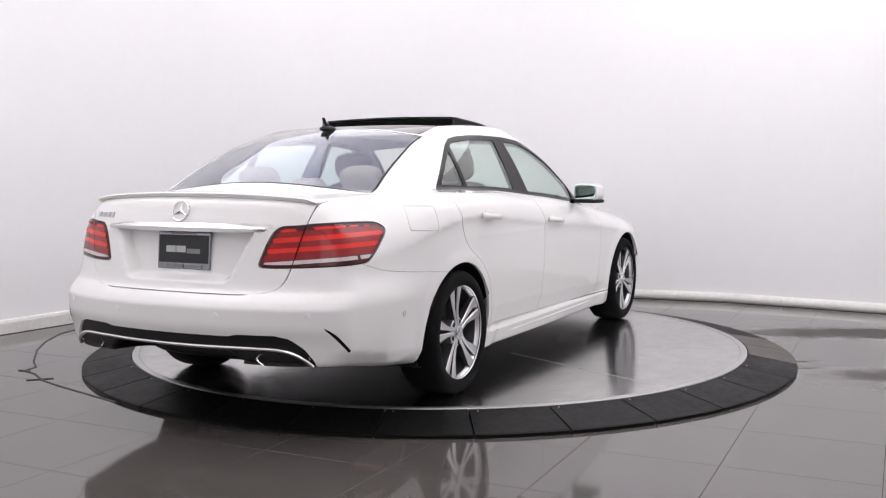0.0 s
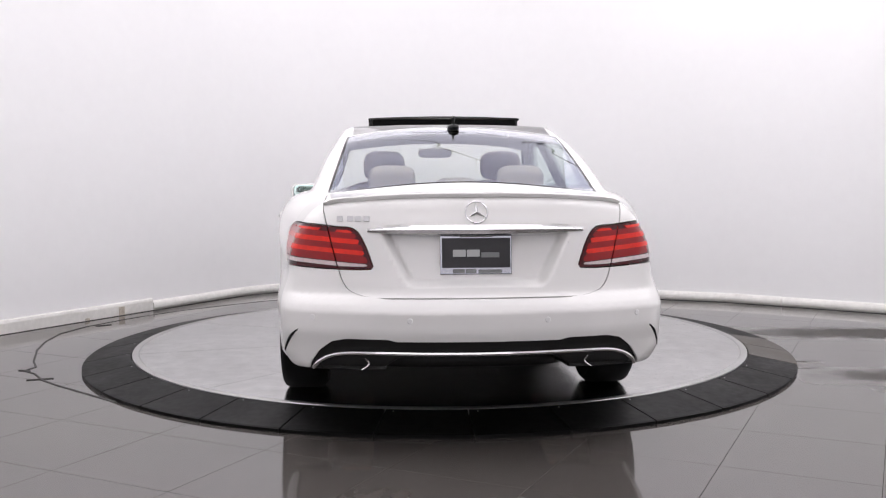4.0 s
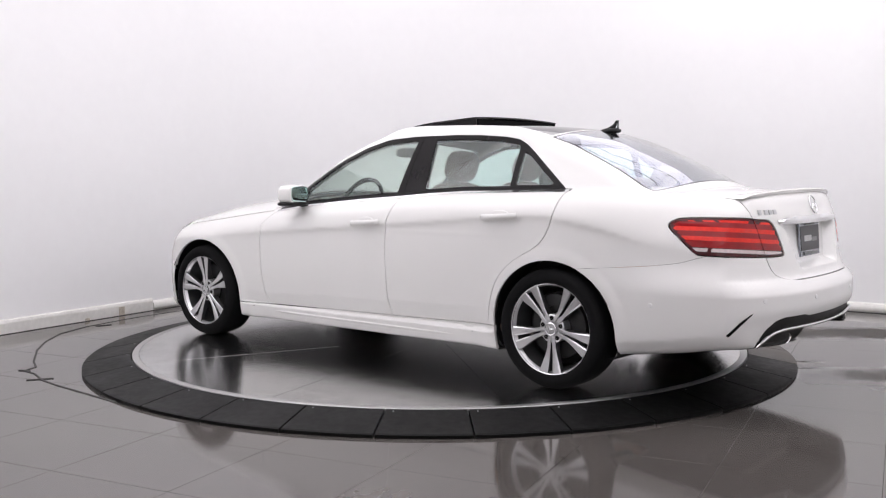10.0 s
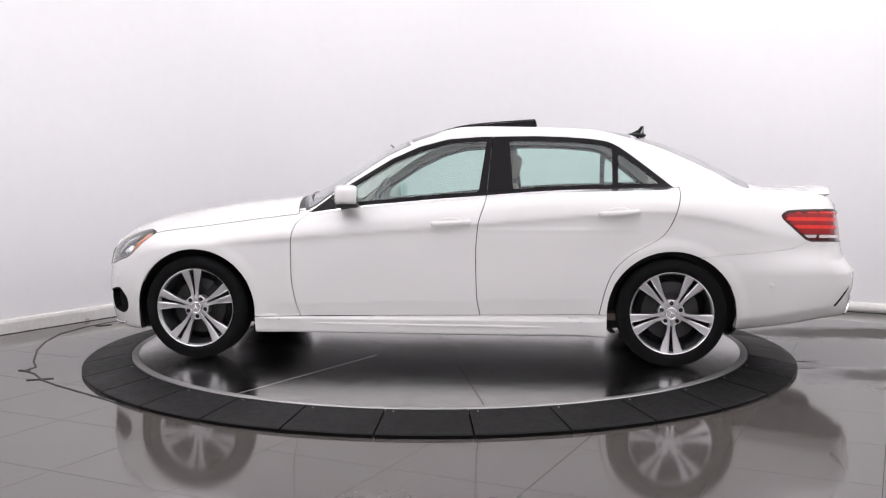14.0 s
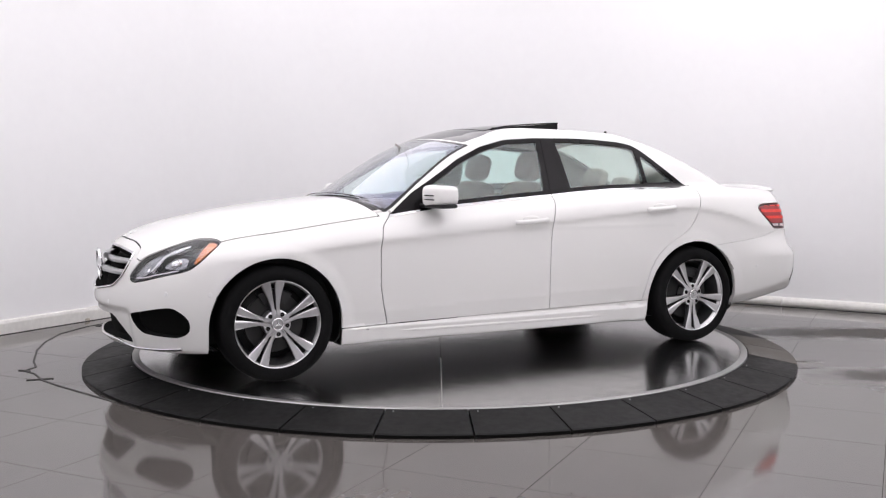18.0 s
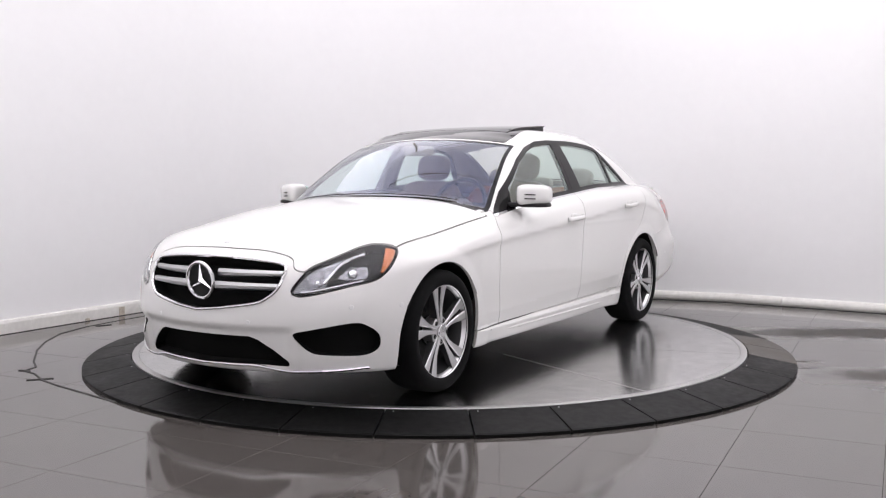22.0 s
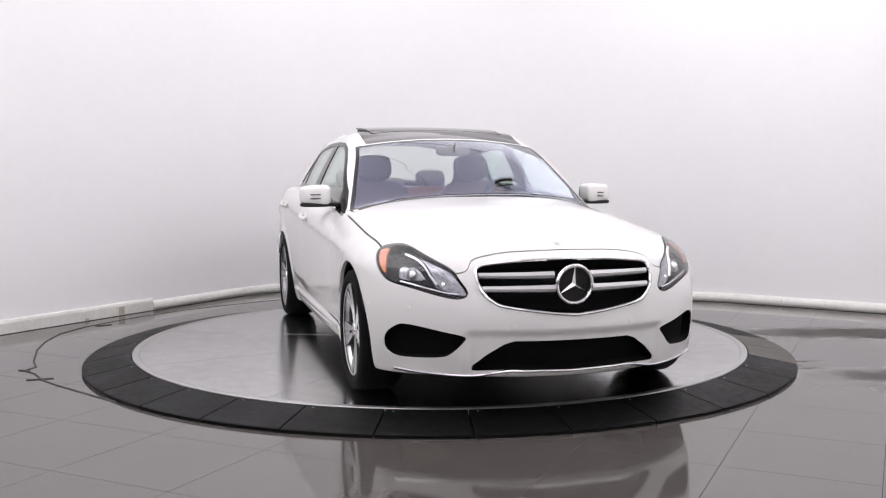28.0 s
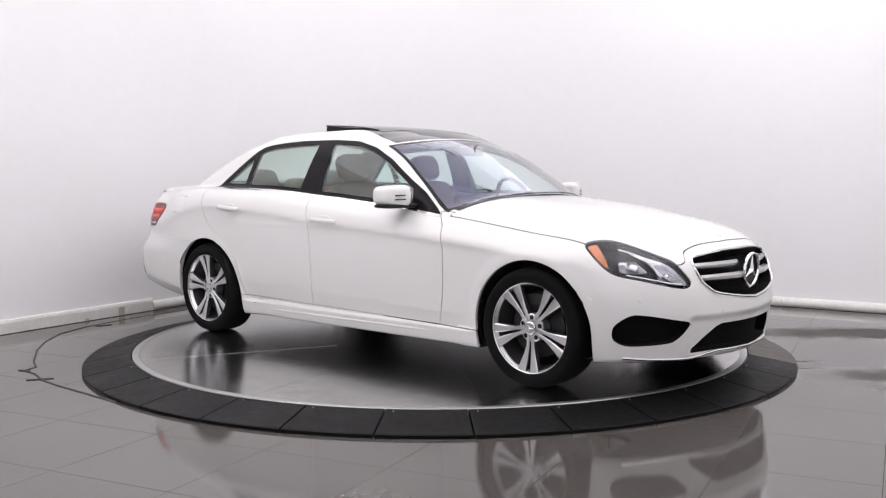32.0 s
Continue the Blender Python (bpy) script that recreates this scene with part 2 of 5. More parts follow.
def prism(bm, outline, z0, z1):
    """A solid standing on a closed outline of (x, y)."""
    lo = [bm.verts.new((x, y, z0)) for x, y in outline]
    hi = [bm.verts.new((x, y, z1)) for x, y in outline]
    n = len(lo)
    bm.faces.new(lo[::-1])
    bm.faces.new(hi)
    for i in range(n):
        bm.faces.new((lo[i], lo[(i + 1) % n], hi[(i + 1) % n], hi[i]))
    return bm


def sweep(bm, path, profile, closed=False):
    """A profile of (out, up) carried along a level path of (x, y); out is to the path's right."""
    rings = []
    n = len(path)
    for i, (x, y) in enumerate(path):
        a = path[(i - 1) % n] if closed or i > 0 else path[i]
        b = path[(i + 1) % n] if closed or i < n - 1 else path[i]
        d = Vector((b[0] - a[0], b[1] - a[1])).normalized()
        r = Vector((d.y, -d.x))
        rings.append([bm.verts.new((x + r.x * o, y + r.y * o, u)) for o, u in profile])
    m = len(profile)
    for i in range(n if closed else n - 1):
        p, q = rings[i], rings[(i + 1) % n]
        for j in range(m):
            k = (j + 1) % m
            bm.faces.new((p[j], q[j], q[k], p[k]))
    if not closed:
        bm.faces.new(rings[0][::-1])
        bm.faces.new(rings[-1])
    bmesh.ops.recalc_face_normals(bm, faces=bm.faces)
    return bm


def lathe(bm, profile, steps, axis="z", mat=0):
    """A ring body: profile of (radius, height) turned round an axis."""
    rings = []
    for i in range(steps):
        a = 2 * math.pi * i / steps
        c, s = math.cos(a), math.sin(a)
        rings.append([bm.verts.new((r * c, r * s, h) if axis == "z" else (r * c, h, r * s)) for r, h in profile])
    m = len(profile)
    fs = []
    for i in range(steps):
        p, q = rings[i], rings[(i + 1) % steps]
        for j in range(m - 1):
            f = bm.faces.new((p[j], q[j], q[j + 1], p[j + 1]))
            f.material_index = mat
            fs.append(f)
    return rings


# ---- the booth: walls, floor, ceiling ----
def arc(cx, cy, r, a0, a1, n):
    return [(cx + r * math.cos(radians(a0 + (a1 - a0) * i / n)), cy + r * math.sin(radians(a0 + (a1 - a0) * i / n))) for i in range(n + 1)]


CEIL_Z = 3.3
# the wall's inner face, from behind the camera round the back of the turntable and to the other side
LEFT_N, RIGHT_N = Vector((math.cos(radians(150)), math.sin(radians(150)))), Vector((math.cos(radians(68)), math.sin(radians(68))))
ROUND = 1.6


def inner_path():
    d1, d2 = 3.18 - ROUND, 3.14 - ROUND
    det = LEFT_N.x * RIGHT_N.y - LEFT_N.y * RIGHT_N.x
    cx = (d1 * RIGHT_N.y - d2 * LEFT_N.y) / det
    cy = (LEFT_N.x * d2 - RIGHT_N.x * d1) / det
    corner = arc(cx, cy, ROUND, 150, 68, 18)
    left = Vector((-0.5, -0.866))
    start = Vector(corner[0])
    right = Vector((0.927, -0.375))
    end = Vector(corner[-1])
    # near sides and passage are unseen, added to bounce light onto the far walls
    path = [(-1.9, -8.5), (-1.9, -3.6)] + [(-2.75, -3.2), (-3.4, -2.55), (-3.8, -1.8), (-3.98, -1.0)] + [tuple(start + left * s) for s in (2.6, 2.0, 1.0)] + corner
    path += [tuple(end + right * s) for s in (1.0, 2.0, 3.0)] + [(4.55, 1.0), (4.62, 0.1), (4.45, -0.9), (4.1, -1.8), (3.5, -2.7), (2.75, -3.3), (1.9, -3.6), (1.9, -8.5)]
    return path


INNER = inner_path()
bm = bmesh.new()
sweep(bm, INNER, [(0.0, FLOOR_Z - 0.1), (0.0, CEIL_Z), (-0.15, CEIL_Z), (-0.15, FLOOR_Z - 0.1)])
wall = new("wall_round", mesh_of("wall_round", bm, WALL, True))
tagged(wall, "smooth white painted wall curving round the turntable", "wall", kind="structure")
# unseen wall added behind the camera, grey so the car mirrors something dim
bm = bmesh.new()
box(bm, -2.1, 2.1, -8.65, -8.5, FLOOR_Z - 0.1, CEIL_Z)
tagged(new("wall_back", mesh_of("wall_back", bm, BACKWALL)), "added unseen grey wall closing the passage behind the camera", "wall", kind="structure")
bm = bmesh.new()
box(bm, -7, 7, -9.5, 6, CEIL_Z, CEIL_Z + 0.1)
tagged(new("ceiling", mesh_of("ceiling", bm, CEILING)), "white ceiling over the booth", "ceiling", kind="structure")
bm = bmesh.new()
box(bm, -7, 7, -9.5, 6, FLOOR_Z - 0.15, FLOOR_Z - 0.004)
floor = new("floor", mesh_of("floor", bm, GROUT))
tagged(floor, "polished grey tiled floor with thin dark joints", "floor", kind="structure")

# skirting along the walls
def along(path, a, b):
    """The stretch of a path between two lengths along it."""
    out, s = [], 0.0
    for p, q in zip(path, path[1:]):
        p, q = Vector(p), Vector(q)
        n = (q - p).length
        if s <= a < s + n:
            out.append(tuple(p + (q - p) * ((a - s) / n)))
        if a < s < b:
            out.append(tuple(p))
        if s < b <= s + n:
            out.append(tuple(p + (q - p) * ((b - s) / n)))
        s += n
    return out


def length_to(path, point):
    best, s = (1e9, 0), 0.0
    for p, q in zip(path, path[1:]):
        p, q = Vector(p), Vector(q)
        n = (q - p).length
        t = max(0, min(1, (Vector(point) - p).dot(q - p) / n**2))
        d = (Vector(point) - p - (q - p) * t).length
        best = min(best, (d, s + t * n))
        s += n
    return best[1]


joint = length_to(INNER, (-2.60, 1.90))
mid = length_to(INNER, (0.6, 3.1))
far = length_to(INNER, (1.9, -3.7))
start = length_to(INNER, (-1.9, -3.7))
tall = [(0.001, FLOOR_Z), (0.030, FLOOR_Z), (0.032, FLOOR_Z + 0.085), (0.026, FLOOR_Z + 0.105), (0.012, FLOOR_Z + 0.112), (0.001, FLOOR_Z + 0.112)]
low = [(0.001, FLOOR_Z)] + [(0.045 * math.cos(radians(a)), FLOOR_Z + 0.04 + 0.045 * math.sin(radians(a))) for a in range(-50, 91, 20)] + [(0.001, FLOOR_Z + 0.085)]
for a, b, prof in ((start, joint - 2.5, tall), (joint - 2.495, joint - 0.004, tall), (joint, mid, low), (mid + 0.004, mid + 2.75, low), (mid + 2.755, far, low)):
    bm = bmesh.new()
    sweep(bm, along(INNER, a, b), prof)
    tagged(new("baseboard", mesh_of("baseboard", bm, SKIRTING)), "scuffed white skirting at the foot of the wall", "skirting", kind="structure")
# dark strip at the skirting's foot, and brown scuffed patches on it
bm = bmesh.new()
sweep(bm, along(INNER, start, far), [(0.030, FLOOR_Z - 0.001), (0.039, FLOOR_Z - 0.001), (0.038, FLOOR_Z + 0.005), (0.030, FLOOR_Z + 0.005)])
tagged(new("trim", mesh_of("trim", bm, SEALANT)), "thin dark strip along the skirting's foot", "trim", kind="structure")
for point, half, top in (((-2.80, 1.60), 0.030, 0.075), ((-3.02, 1.31), 0.022, 0.022)):
    s0 = length_to(INNER, point)
    bm = bmesh.new()
    sweep(bm, along(INNER, s0 - half, s0 + half), [(0.028, FLOOR_Z + 0.006), (0.0345, FLOOR_Z + 0.006), (0.0345, FLOOR_Z + top), (0.028, FLOOR_Z + top + 0.004)])
    tagged(new("trim", mesh_of("trim", bm, SCUFF)), "brown scuffed patch on the skirting", "trim", kind="structure")

# the dark sealant line in the floor round the ramp, with strips of tape
line = [(-1.72, -1.60), (-1.96, -1.39), (-2.19, -1.19), (-2.34, -1.04), (-2.46, -0.86), (-2.56, -0.77), (-2.54, -0.65), (-2.63, -0.47), (-2.78, -0.06), (-2.86, 0.28), (-2.89, 0.62), (-2.82, 0.95), (-2.66, 1.30), (-2.50, 1.58), (-2.27, 1.90), (-1.98, 2.20), (-1.63, 2.52), (-1.2, 2.75)]
cable = thing("floor_seam", "uneven black sealant line curving over the floor", "floor seam")


def ribbon(bm, pts, width, z0, z1):
    return sweep(bm, pts, [(-width / 2, z0), (width / 2, z0), (width / 2 * 0.7, z1), (-width / 2 * 0.7, z1)])


bm = bmesh.new()
ribbon(bm, line[:12], 0.014, FLOOR_Z, FLOOR_Z + 0.004)
part("wide_stretch", bm, SEALANT, cable)
bm = bmesh.new()
ribbon(bm, line[11:], 0.012, FLOOR_Z, FLOOR_Z + 0.003)
part("thin_stretch", bm, SEALANT, cable)
for x, y, a, l in ((-2.36, -1.02, 18, 0.15), (-2.70, 1.02, 35, 0.12), (-2.56, -0.77, -20, 0.08)):
    bm = bmesh.new()
    box(bm, -l / 2, l / 2, -0.009, 0.009, FLOOR_Z, FLOOR_Z + 0.005, 0.002)
    part("tape", bm, SEALANT, cable, "black tape strip", at=pose(x, y, 0, 0, 0, a))

# dull brown stains on the floor beside the ramp
def stain_material(name, color, strength):
    """A dull film that thins out towards its uneven rim."""
    m = material(name, color, 0.45, noise_scale=6, vary=0.3)
    nt = m.node_tree
    co = nt.nodes.new("ShaderNodeTexCoord")
    mid = nt.nodes.new("ShaderNodeVectorMath")
    mid.operation = "MULTIPLY_ADD"
    mid.inputs[1].default_value, mid.inputs[2].default_value = (2, 2, 0), (-1, -1, 0)
    nt.links.new(co.outputs["Generated"], mid.inputs[0])
    out = nt.nodes.new("ShaderNodeVectorMath")
    out.operation = "LENGTH"
    nt.links.new(mid.outputs[0], out.inputs[0])
    n = nt.nodes.new("ShaderNodeTexNoise")
    n.inputs["Scale"].default_value = 5
    n.inputs["Detail"].default_value = 6
    nt.links.new(co.outputs["Object"], n.inputs["Vector"])
    add = nt.nodes.new("ShaderNodeMath")
    add.operation = "MULTIPLY_ADD"
    add.inputs[1].default_value = 0.9
    nt.links.new(n.outputs["Fac"], add.inputs[0])
    nt.links.new(out.outputs["Value"], add.inputs[2])
    r = nt.nodes.new("ShaderNodeMapRange")
    r.interpolation_type = "SMOOTHSTEP"
    r.inputs["From Min"].default_value, r.inputs["From Max"].default_value = 0.55, 1.35
    r.inputs["To Min"].default_value, r.inputs["To Max"].default_value = strength, 0.0
    nt.links.new(add.outputs[0], r.inputs["Value"])
    nt.links.new(r.outputs[0], nt.nodes["Principled BSDF"].inputs["Alpha"])
    return m


STAIN = stain_material("dull_brown_film", (0.060, 0.050, 0.042), 0.55)
for x, y, lx, ly, turn in ((3.05, 0.52, 2.1, 0.62, -3), (2.85, -1.02, 1.5, 0.50, -3), (2.25, -0.78, 0.24, 0.05, 4), (2.32, -0.57, 0.22, 0.06, -8), (2.55, -1.35, 0.30, 0.12, 10)):
    bm = bmesh.new()
    box(bm, -lx / 2, lx / 2, -ly / 2, ly / 2, FLOOR_Z + 0.0004, FLOOR_Z + 0.0012)
    stain = new("floor_stain", mesh_of("floor_stain", bm, STAIN))
    stain.matrix_basis = pose(x, y, 0, 0, 0, turn)
    tagged(stain, "dull brown stain on the polished floor tiles", "stain", "floor stains")

# ceiling: a field of large luminous panels
for ix in range(3):
    for iy in range(3):
        light = thing("ceiling_light", "large square white glowing ceiling panel in a thin pale frame", "light", "ceiling lights", at=pose(-2.55 + 2.728 * ix, -2.3 + 2.528 * iy, 3.2))
        bm = bmesh.new()
        box(bm, -1.36, 1.36, -1.26, 1.26, 0.0, 0.02)
        part("diffuser", bm, PANELS[0 if ix == 1 and iy == 1 else 1 if ix == 1 else 3 if iy == 0 else 2 if ix == 2 else 1], light)
        for x0, x1, y0, y1 in ((-1.363, -1.36, -1.263, 1.263), (1.36, 1.363, -1.263, 1.263), (-1.36, 1.36, -1.263, -1.26), (-1.36, 1.36, 1.26, 1.263)):
            bm = bmesh.new()
            box(bm, x0, x1, y0, y1, -0.001, 0.1)
            part("frame", bm, CEILING, light)

# unseen fill panels added behind and over the camera, brightening what faces it
soft = thing("fill_panel", "added unseen glowing fill panel behind the camera", "light", at=pose(0, -8.4, FLOOR_Z))
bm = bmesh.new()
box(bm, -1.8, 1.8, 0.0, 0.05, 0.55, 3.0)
part("diffuser", bm, FILLPANEL, soft)
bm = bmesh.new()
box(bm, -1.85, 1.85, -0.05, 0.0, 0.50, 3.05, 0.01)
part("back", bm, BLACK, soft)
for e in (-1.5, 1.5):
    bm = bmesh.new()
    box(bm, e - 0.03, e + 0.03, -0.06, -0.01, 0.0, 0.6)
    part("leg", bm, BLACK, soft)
# two overhead panels, likewise unseen and added as fill
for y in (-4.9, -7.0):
    light = thing("ceiling_light", "added unseen glowing fill panel above the camera", "light", "passage lights", at=pose(0, y, 3.2))
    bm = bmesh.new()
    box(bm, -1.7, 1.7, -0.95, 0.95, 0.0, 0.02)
    part("diffuser", bm, PASSAGEFILL, light)

# dark bars and taut wires hung below the luminous ceiling
for x0, y0, x1, y1, r in ((0.98, 0.68, 1.26, 0.93, 0.022), (1.12, 0.80, 2.75, 0.98, 0.007), (1.10, 0.78, 2.65, 0.12, 0.010), (0.44, 1.56, 0.72, 1.26, 0.022), (-0.32, 1.52, 0.30, 1.49, 0.013), (-1.05, 0.88, 0.48, -0.18, 0.006)):
    l = math.hypot(x1 - x0, y1 - y0)
    rail = thing("light_rail", "dark metal bar hanging below the glowing ceiling" if r > 0.0105 else "thin dark wire strung below the glowing ceiling", "rail", "ceiling rails", at=pose((x0 + x1) / 2, (y0 + y1) / 2, 3.05, 0, 0, math.degrees(math.atan2(y1 - y0, x1 - x0))))
    bm = bmesh.new()
    box(bm, -l / 2, l / 2, -r, r, -0.006, 0.006, 0.001)
    part("bar", bm, BLACK, rail)
    for e in (-0.45, 0.45):
        bm = bmesh.new()
        box(bm, e * l - 0.004, e * l + 0.004, -0.004, 0.004, 0.003, 0.15)
        part("hanger", bm, BLACK, rail)


# ---- turntable ----
DISC_R, RING_R = 2.043, 2.338
disc = thing("turntable_disc", "round brushed steel turntable plate under the car", "turntable")
# plates of the disc, parted by thin joints through its middle
JOINTS = [64.5, 102.5, 137.5, 244.5, 282.0, 317.5]
for a0, a1 in zip(JOINTS, JOINTS[1:] + [JOINTS[0] + 360]):
    bm = bmesh.new()
    n = max(6, int((a1 - a0) / 3))
    rows = []
    for i in range(n + 1):
        a = radians(a0 + (a1 - a0) * i / n)
        off = 0.0015 * (1 if i == 0 else -1 if i == n else 0)
        ox, oy = -math.sin(a) * off, math.cos(a) * off
        rows.append([bm.verts.new((r * math.cos(a) + ox, r * math.sin(a) + oy, z)) for r, z in ((0.004, -0.01), (0.005, 0.0), (0.7, 0.0), (1.4, 0.0), (DISC_R - 0.045, 0.0), (DISC_R - 0.045, -0.01))])
    for p, q in zip(rows, rows[1:]):
        for j in range(5):
            bm.faces.new((p[j], p[j + 1], q[j + 1], q[j]))
    bm.faces.new(rows[0])
    bm.faces.new(rows[-1][::-1])
    bmesh.ops.recalc_face_normals(bm, faces=bm.faces)
    part("plate", bm, STEEL, disc)
for a in (64.5, 244.5):
    bm = bmesh.new()
    box(bm, 0.75, DISC_R - 0.05, -0.003, 0.003, -0.002, 0.0008)
    part("joint_strip", bm, JOINTBRIGHT, disc, "bright worn joint", at=pose(0, 0, 0, 0, 0, a))
bm = bmesh.new()
lathe(bm, [(DISC_R - 0.043, -0.01), (DISC_R - 0.043, 0.001), (DISC_R - 0.004, 0.001), (DISC_R - 0.001, -0.002), (DISC_R - 0.001, -0.05)], 160)
bmesh.ops.recalc_face_normals(bm, faces=bm.faces)
part("rim", bm, RIMSTEEL, disc, "bright steel edge band")
bm = bmesh.new()
lathe(bm, [(0.001, -0.008), (DISC_R - 0.002, -0.008), (DISC_R - 0.002, -0.06)], 96)
part("bed", bm, GROUT, disc)
ring = thing("turntable_ring", "black rubber ramp ring of segments round the steel plate", "ramp")
STEPS = 32
for i in range(STEPS):
    bm = bmesh.new()
    a0 = radians(-90 + 3.9 + 360 / STEPS * i)
    a1 = a0 + radians(360 / STEPS) - 0.0040
    prof = [(DISC_R + 0.004, FLOOR_Z), (DISC_R + 0.004, -0.006), (DISC_R + 0.008, -0.002), (RING_R - 0.012, -0.046), (RING_R, -0.05), (RING_R, FLOOR_Z)]
    rows = []
    for k in range(7):
        a = a0 + (a1 - a0) * k / 6
        rows.append([bm.verts.new((r * math.cos(a), r * math.sin(a), h)) for r, h in prof])
    for p, q in zip(rows, rows[1:]):
        for j in range(len(prof) - 1):
            bm.faces.new((p[j], q[j], q[j + 1], p[j + 1]))
    bm.faces.new(rows[0])
    bm.faces.new(rows[-1][::-1])
    bmesh.ops.recalc_face_normals(bm, faces=bm.faces)
    seg = part("segment", bm, DUSTY if i in (6, 7) else RUBBER, ring, "dusty brown rubber segment" if i in (6, 7) else "")
    for k in (0.10,):
        a = a0 + (a1 - a0) * k
        bm = bmesh.new()
        lathe(bm, [(0.001, 0.002), (0.004, 0.0015), (0.005, -0.002)], 8)
        part("bolt", bm, SATIN, seg, at=pose((DISC_R + 0.03) * math.cos(a), (DISC_R + 0.03) * math.sin(a), -0.006))


# ---- the car's surface: a net over the form, cut into panels ----
def surface_net(h):
    """Quads over the zero level of car_field for y >= 0, points drawn onto it."""
    xs, ys, zs = np.arange(-2.72, 2.40, h), np.arange(-1.5 * h, 1.02, h), np.arange(0.12, 1.50, h)
    X, Y, Z = np.meshgrid(xs, ys, zs, indexing="ij")
    V = car_field(X.ravel(), Y.ravel(), Z.ravel()).reshape(X.shape)
    S = V < 0
    corner = sum(S[i:S.shape[0] - 1 + i, j:S.shape[1] - 1 + j, k:S.shape[2] - 1 + k].astype(int) for i in (0, 1) for j in (0, 1) for k in (0, 1))
    cells = (corner > 0) & (corner < 8)
    index = -np.ones(cells.shape, int)
    ci = np.argwhere(cells)
    index[cells] = np.arange(len(ci))
    P = np.stack([xs[ci[:, 0]], ys[ci[:, 1]], zs[ci[:, 2]]], 1) + h / 2
    quads = []
    for ax in range(3):
        n = [S.shape[0], S.shape[1], S.shape[2]]
        lo = [slice(1, m - 1) for m in n]
        lo[ax] = slice(0, n[ax] - 1)
        hi = list(lo)
        hi[ax] = slice(1, n[ax])
        a, b = S[tuple(lo)], S[tuple(hi)]
        at = np.argwhere(a != b)
        inside = a[tuple(at.T)]
        at = at + np.array([0 if k == ax else 1 for k in range(3)])
        u, v = [k for k in range(3) if k != ax]
        if ax == 1:
            u, v = v, u
        c = []
        for du, dv in ((-1, -1), (0, -1), (0, 0), (-1, 0)):
            q = at.copy()
            q[:, u] += du
            q[:, v] += dv
            c.append(index[tuple(q.T)])
        c = np.stack(c, 1)
        c[~inside] = c[~inside][:, ::-1]
        quads.append(c)
    quads = np.concatenate(quads)
    quads = quads[(quads >= 0).all(1)]
    link = np.concatenate([np.stack([quads[:, i], quads[:, (i + 1) % 4]], 1) for i in range(4)])
    for turn in range(6):
        # even out, then draw back onto the form
        if turn < 4:
            s = np.zeros_like(P)
            n = np.zeros(len(P))
            np.add.at(s, link[:, 0], P[link[:, 1]])
            np.add.at(n, link[:, 0], 1)
            P = np.where(n[:, None] > 3, 0.5 * P + 0.5 * s / np.maximum(n, 1)[:, None], P)
        for _ in range(2):
            e = 1e-4
            v = car_field(P[:, 0], P[:, 1], P[:, 2])
            g = np.stack([(car_field(*(P + np.eye(3)[k] * e).T) - v) / e for k in range(3)], 1)
            P = P - np.clip(v / np.maximum((g**2).sum(1), 0.3), -h, h)[:, None] * g
    return P, [tuple(q) for q in quads]


def cut(P, F, field):
    """Splits polygons along field = 0: the points, the faces below 0, the faces above."""
    P = np.asarray(P)
    v = field(P)
    v = np.where(np.abs(v) < 1e-7, 1e-7, v)
    extra, made, below, above = [], {}, [], []

    def mid(i, j):
        key = (i, j) if i < j else (j, i)
        if key not in made:
            a, b = key
            p, q = P[a], P[b]
            lo, hi = 0.0, 1.0
            va, vb = v[a], v[b]
            t = va / (va - vb)
            for _ in range(4):
                m = p + (q - p) * t
                w = field(m[None])[0]
                if (w < 0) == (va < 0):
                    lo, va_, = t, w
                else:
                    hi = t
                if abs(w) < 1e-5:
                    break
                t = (lo + hi) / 2 if abs(w) > 0.002 else t - w * (1 if vb > va else -1) / max(np.linalg.norm(q - p), 1e-6) * 0.9
                t = min(max(t, lo), hi)
            made[key] = len(P) + len(extra)
            extra.append(p + (q - p) * t)
        return made[key]

    neg = v < 0
    for f in F:
        s = [neg[i] for i in f]
        if all(s):
            below.append(f)
        elif not any(s):
            above.append(f)
        else:
            lo, hi = [], []
            n = len(f)
            for k in range(n):
                i, j = f[k], f[(k + 1) % n]
                (lo if neg[i] else hi).append(i)
                if neg[i] != neg[j]:
                    m = mid(i, j)
                    lo.append(m)
                    hi.append(m)
            if len(lo) > 2:
                below.append(tuple(lo))
            if len(hi) > 2:
                above.append(tuple(hi))
    if extra:
        P = np.concatenate([P, np.array(extra)])
    return P, below, above


def loop_sd(a, b, pts):
    """Signed distance in a plane to a closed outline, below 0 inside."""
    d = np.full(len(a), 1e9)
    inside = np.zeros(len(a), bool)
    for (x0, y0), (x1, y1) in zip(pts, pts[1:] + pts[:1]):
        ex, ey = x1 - x0, y1 - y0
        wx, wy = a - x0, b - y0
        t = np.clip((wx * ex + wy * ey) / (ex * ex + ey * ey + 1e-12), 0, 1)
        d = np.minimum(d, (wx - ex * t) ** 2 + (wy - ey * t) ** 2)
        c = (y0 <= b) != (y1 <= b)
        inside ^= c & (a < x0 + (b - y0) * ex / (ey if abs(ey) > 1e-9 else 1e-9))
    return np.where(inside, -1, 1) * np.sqrt(d)


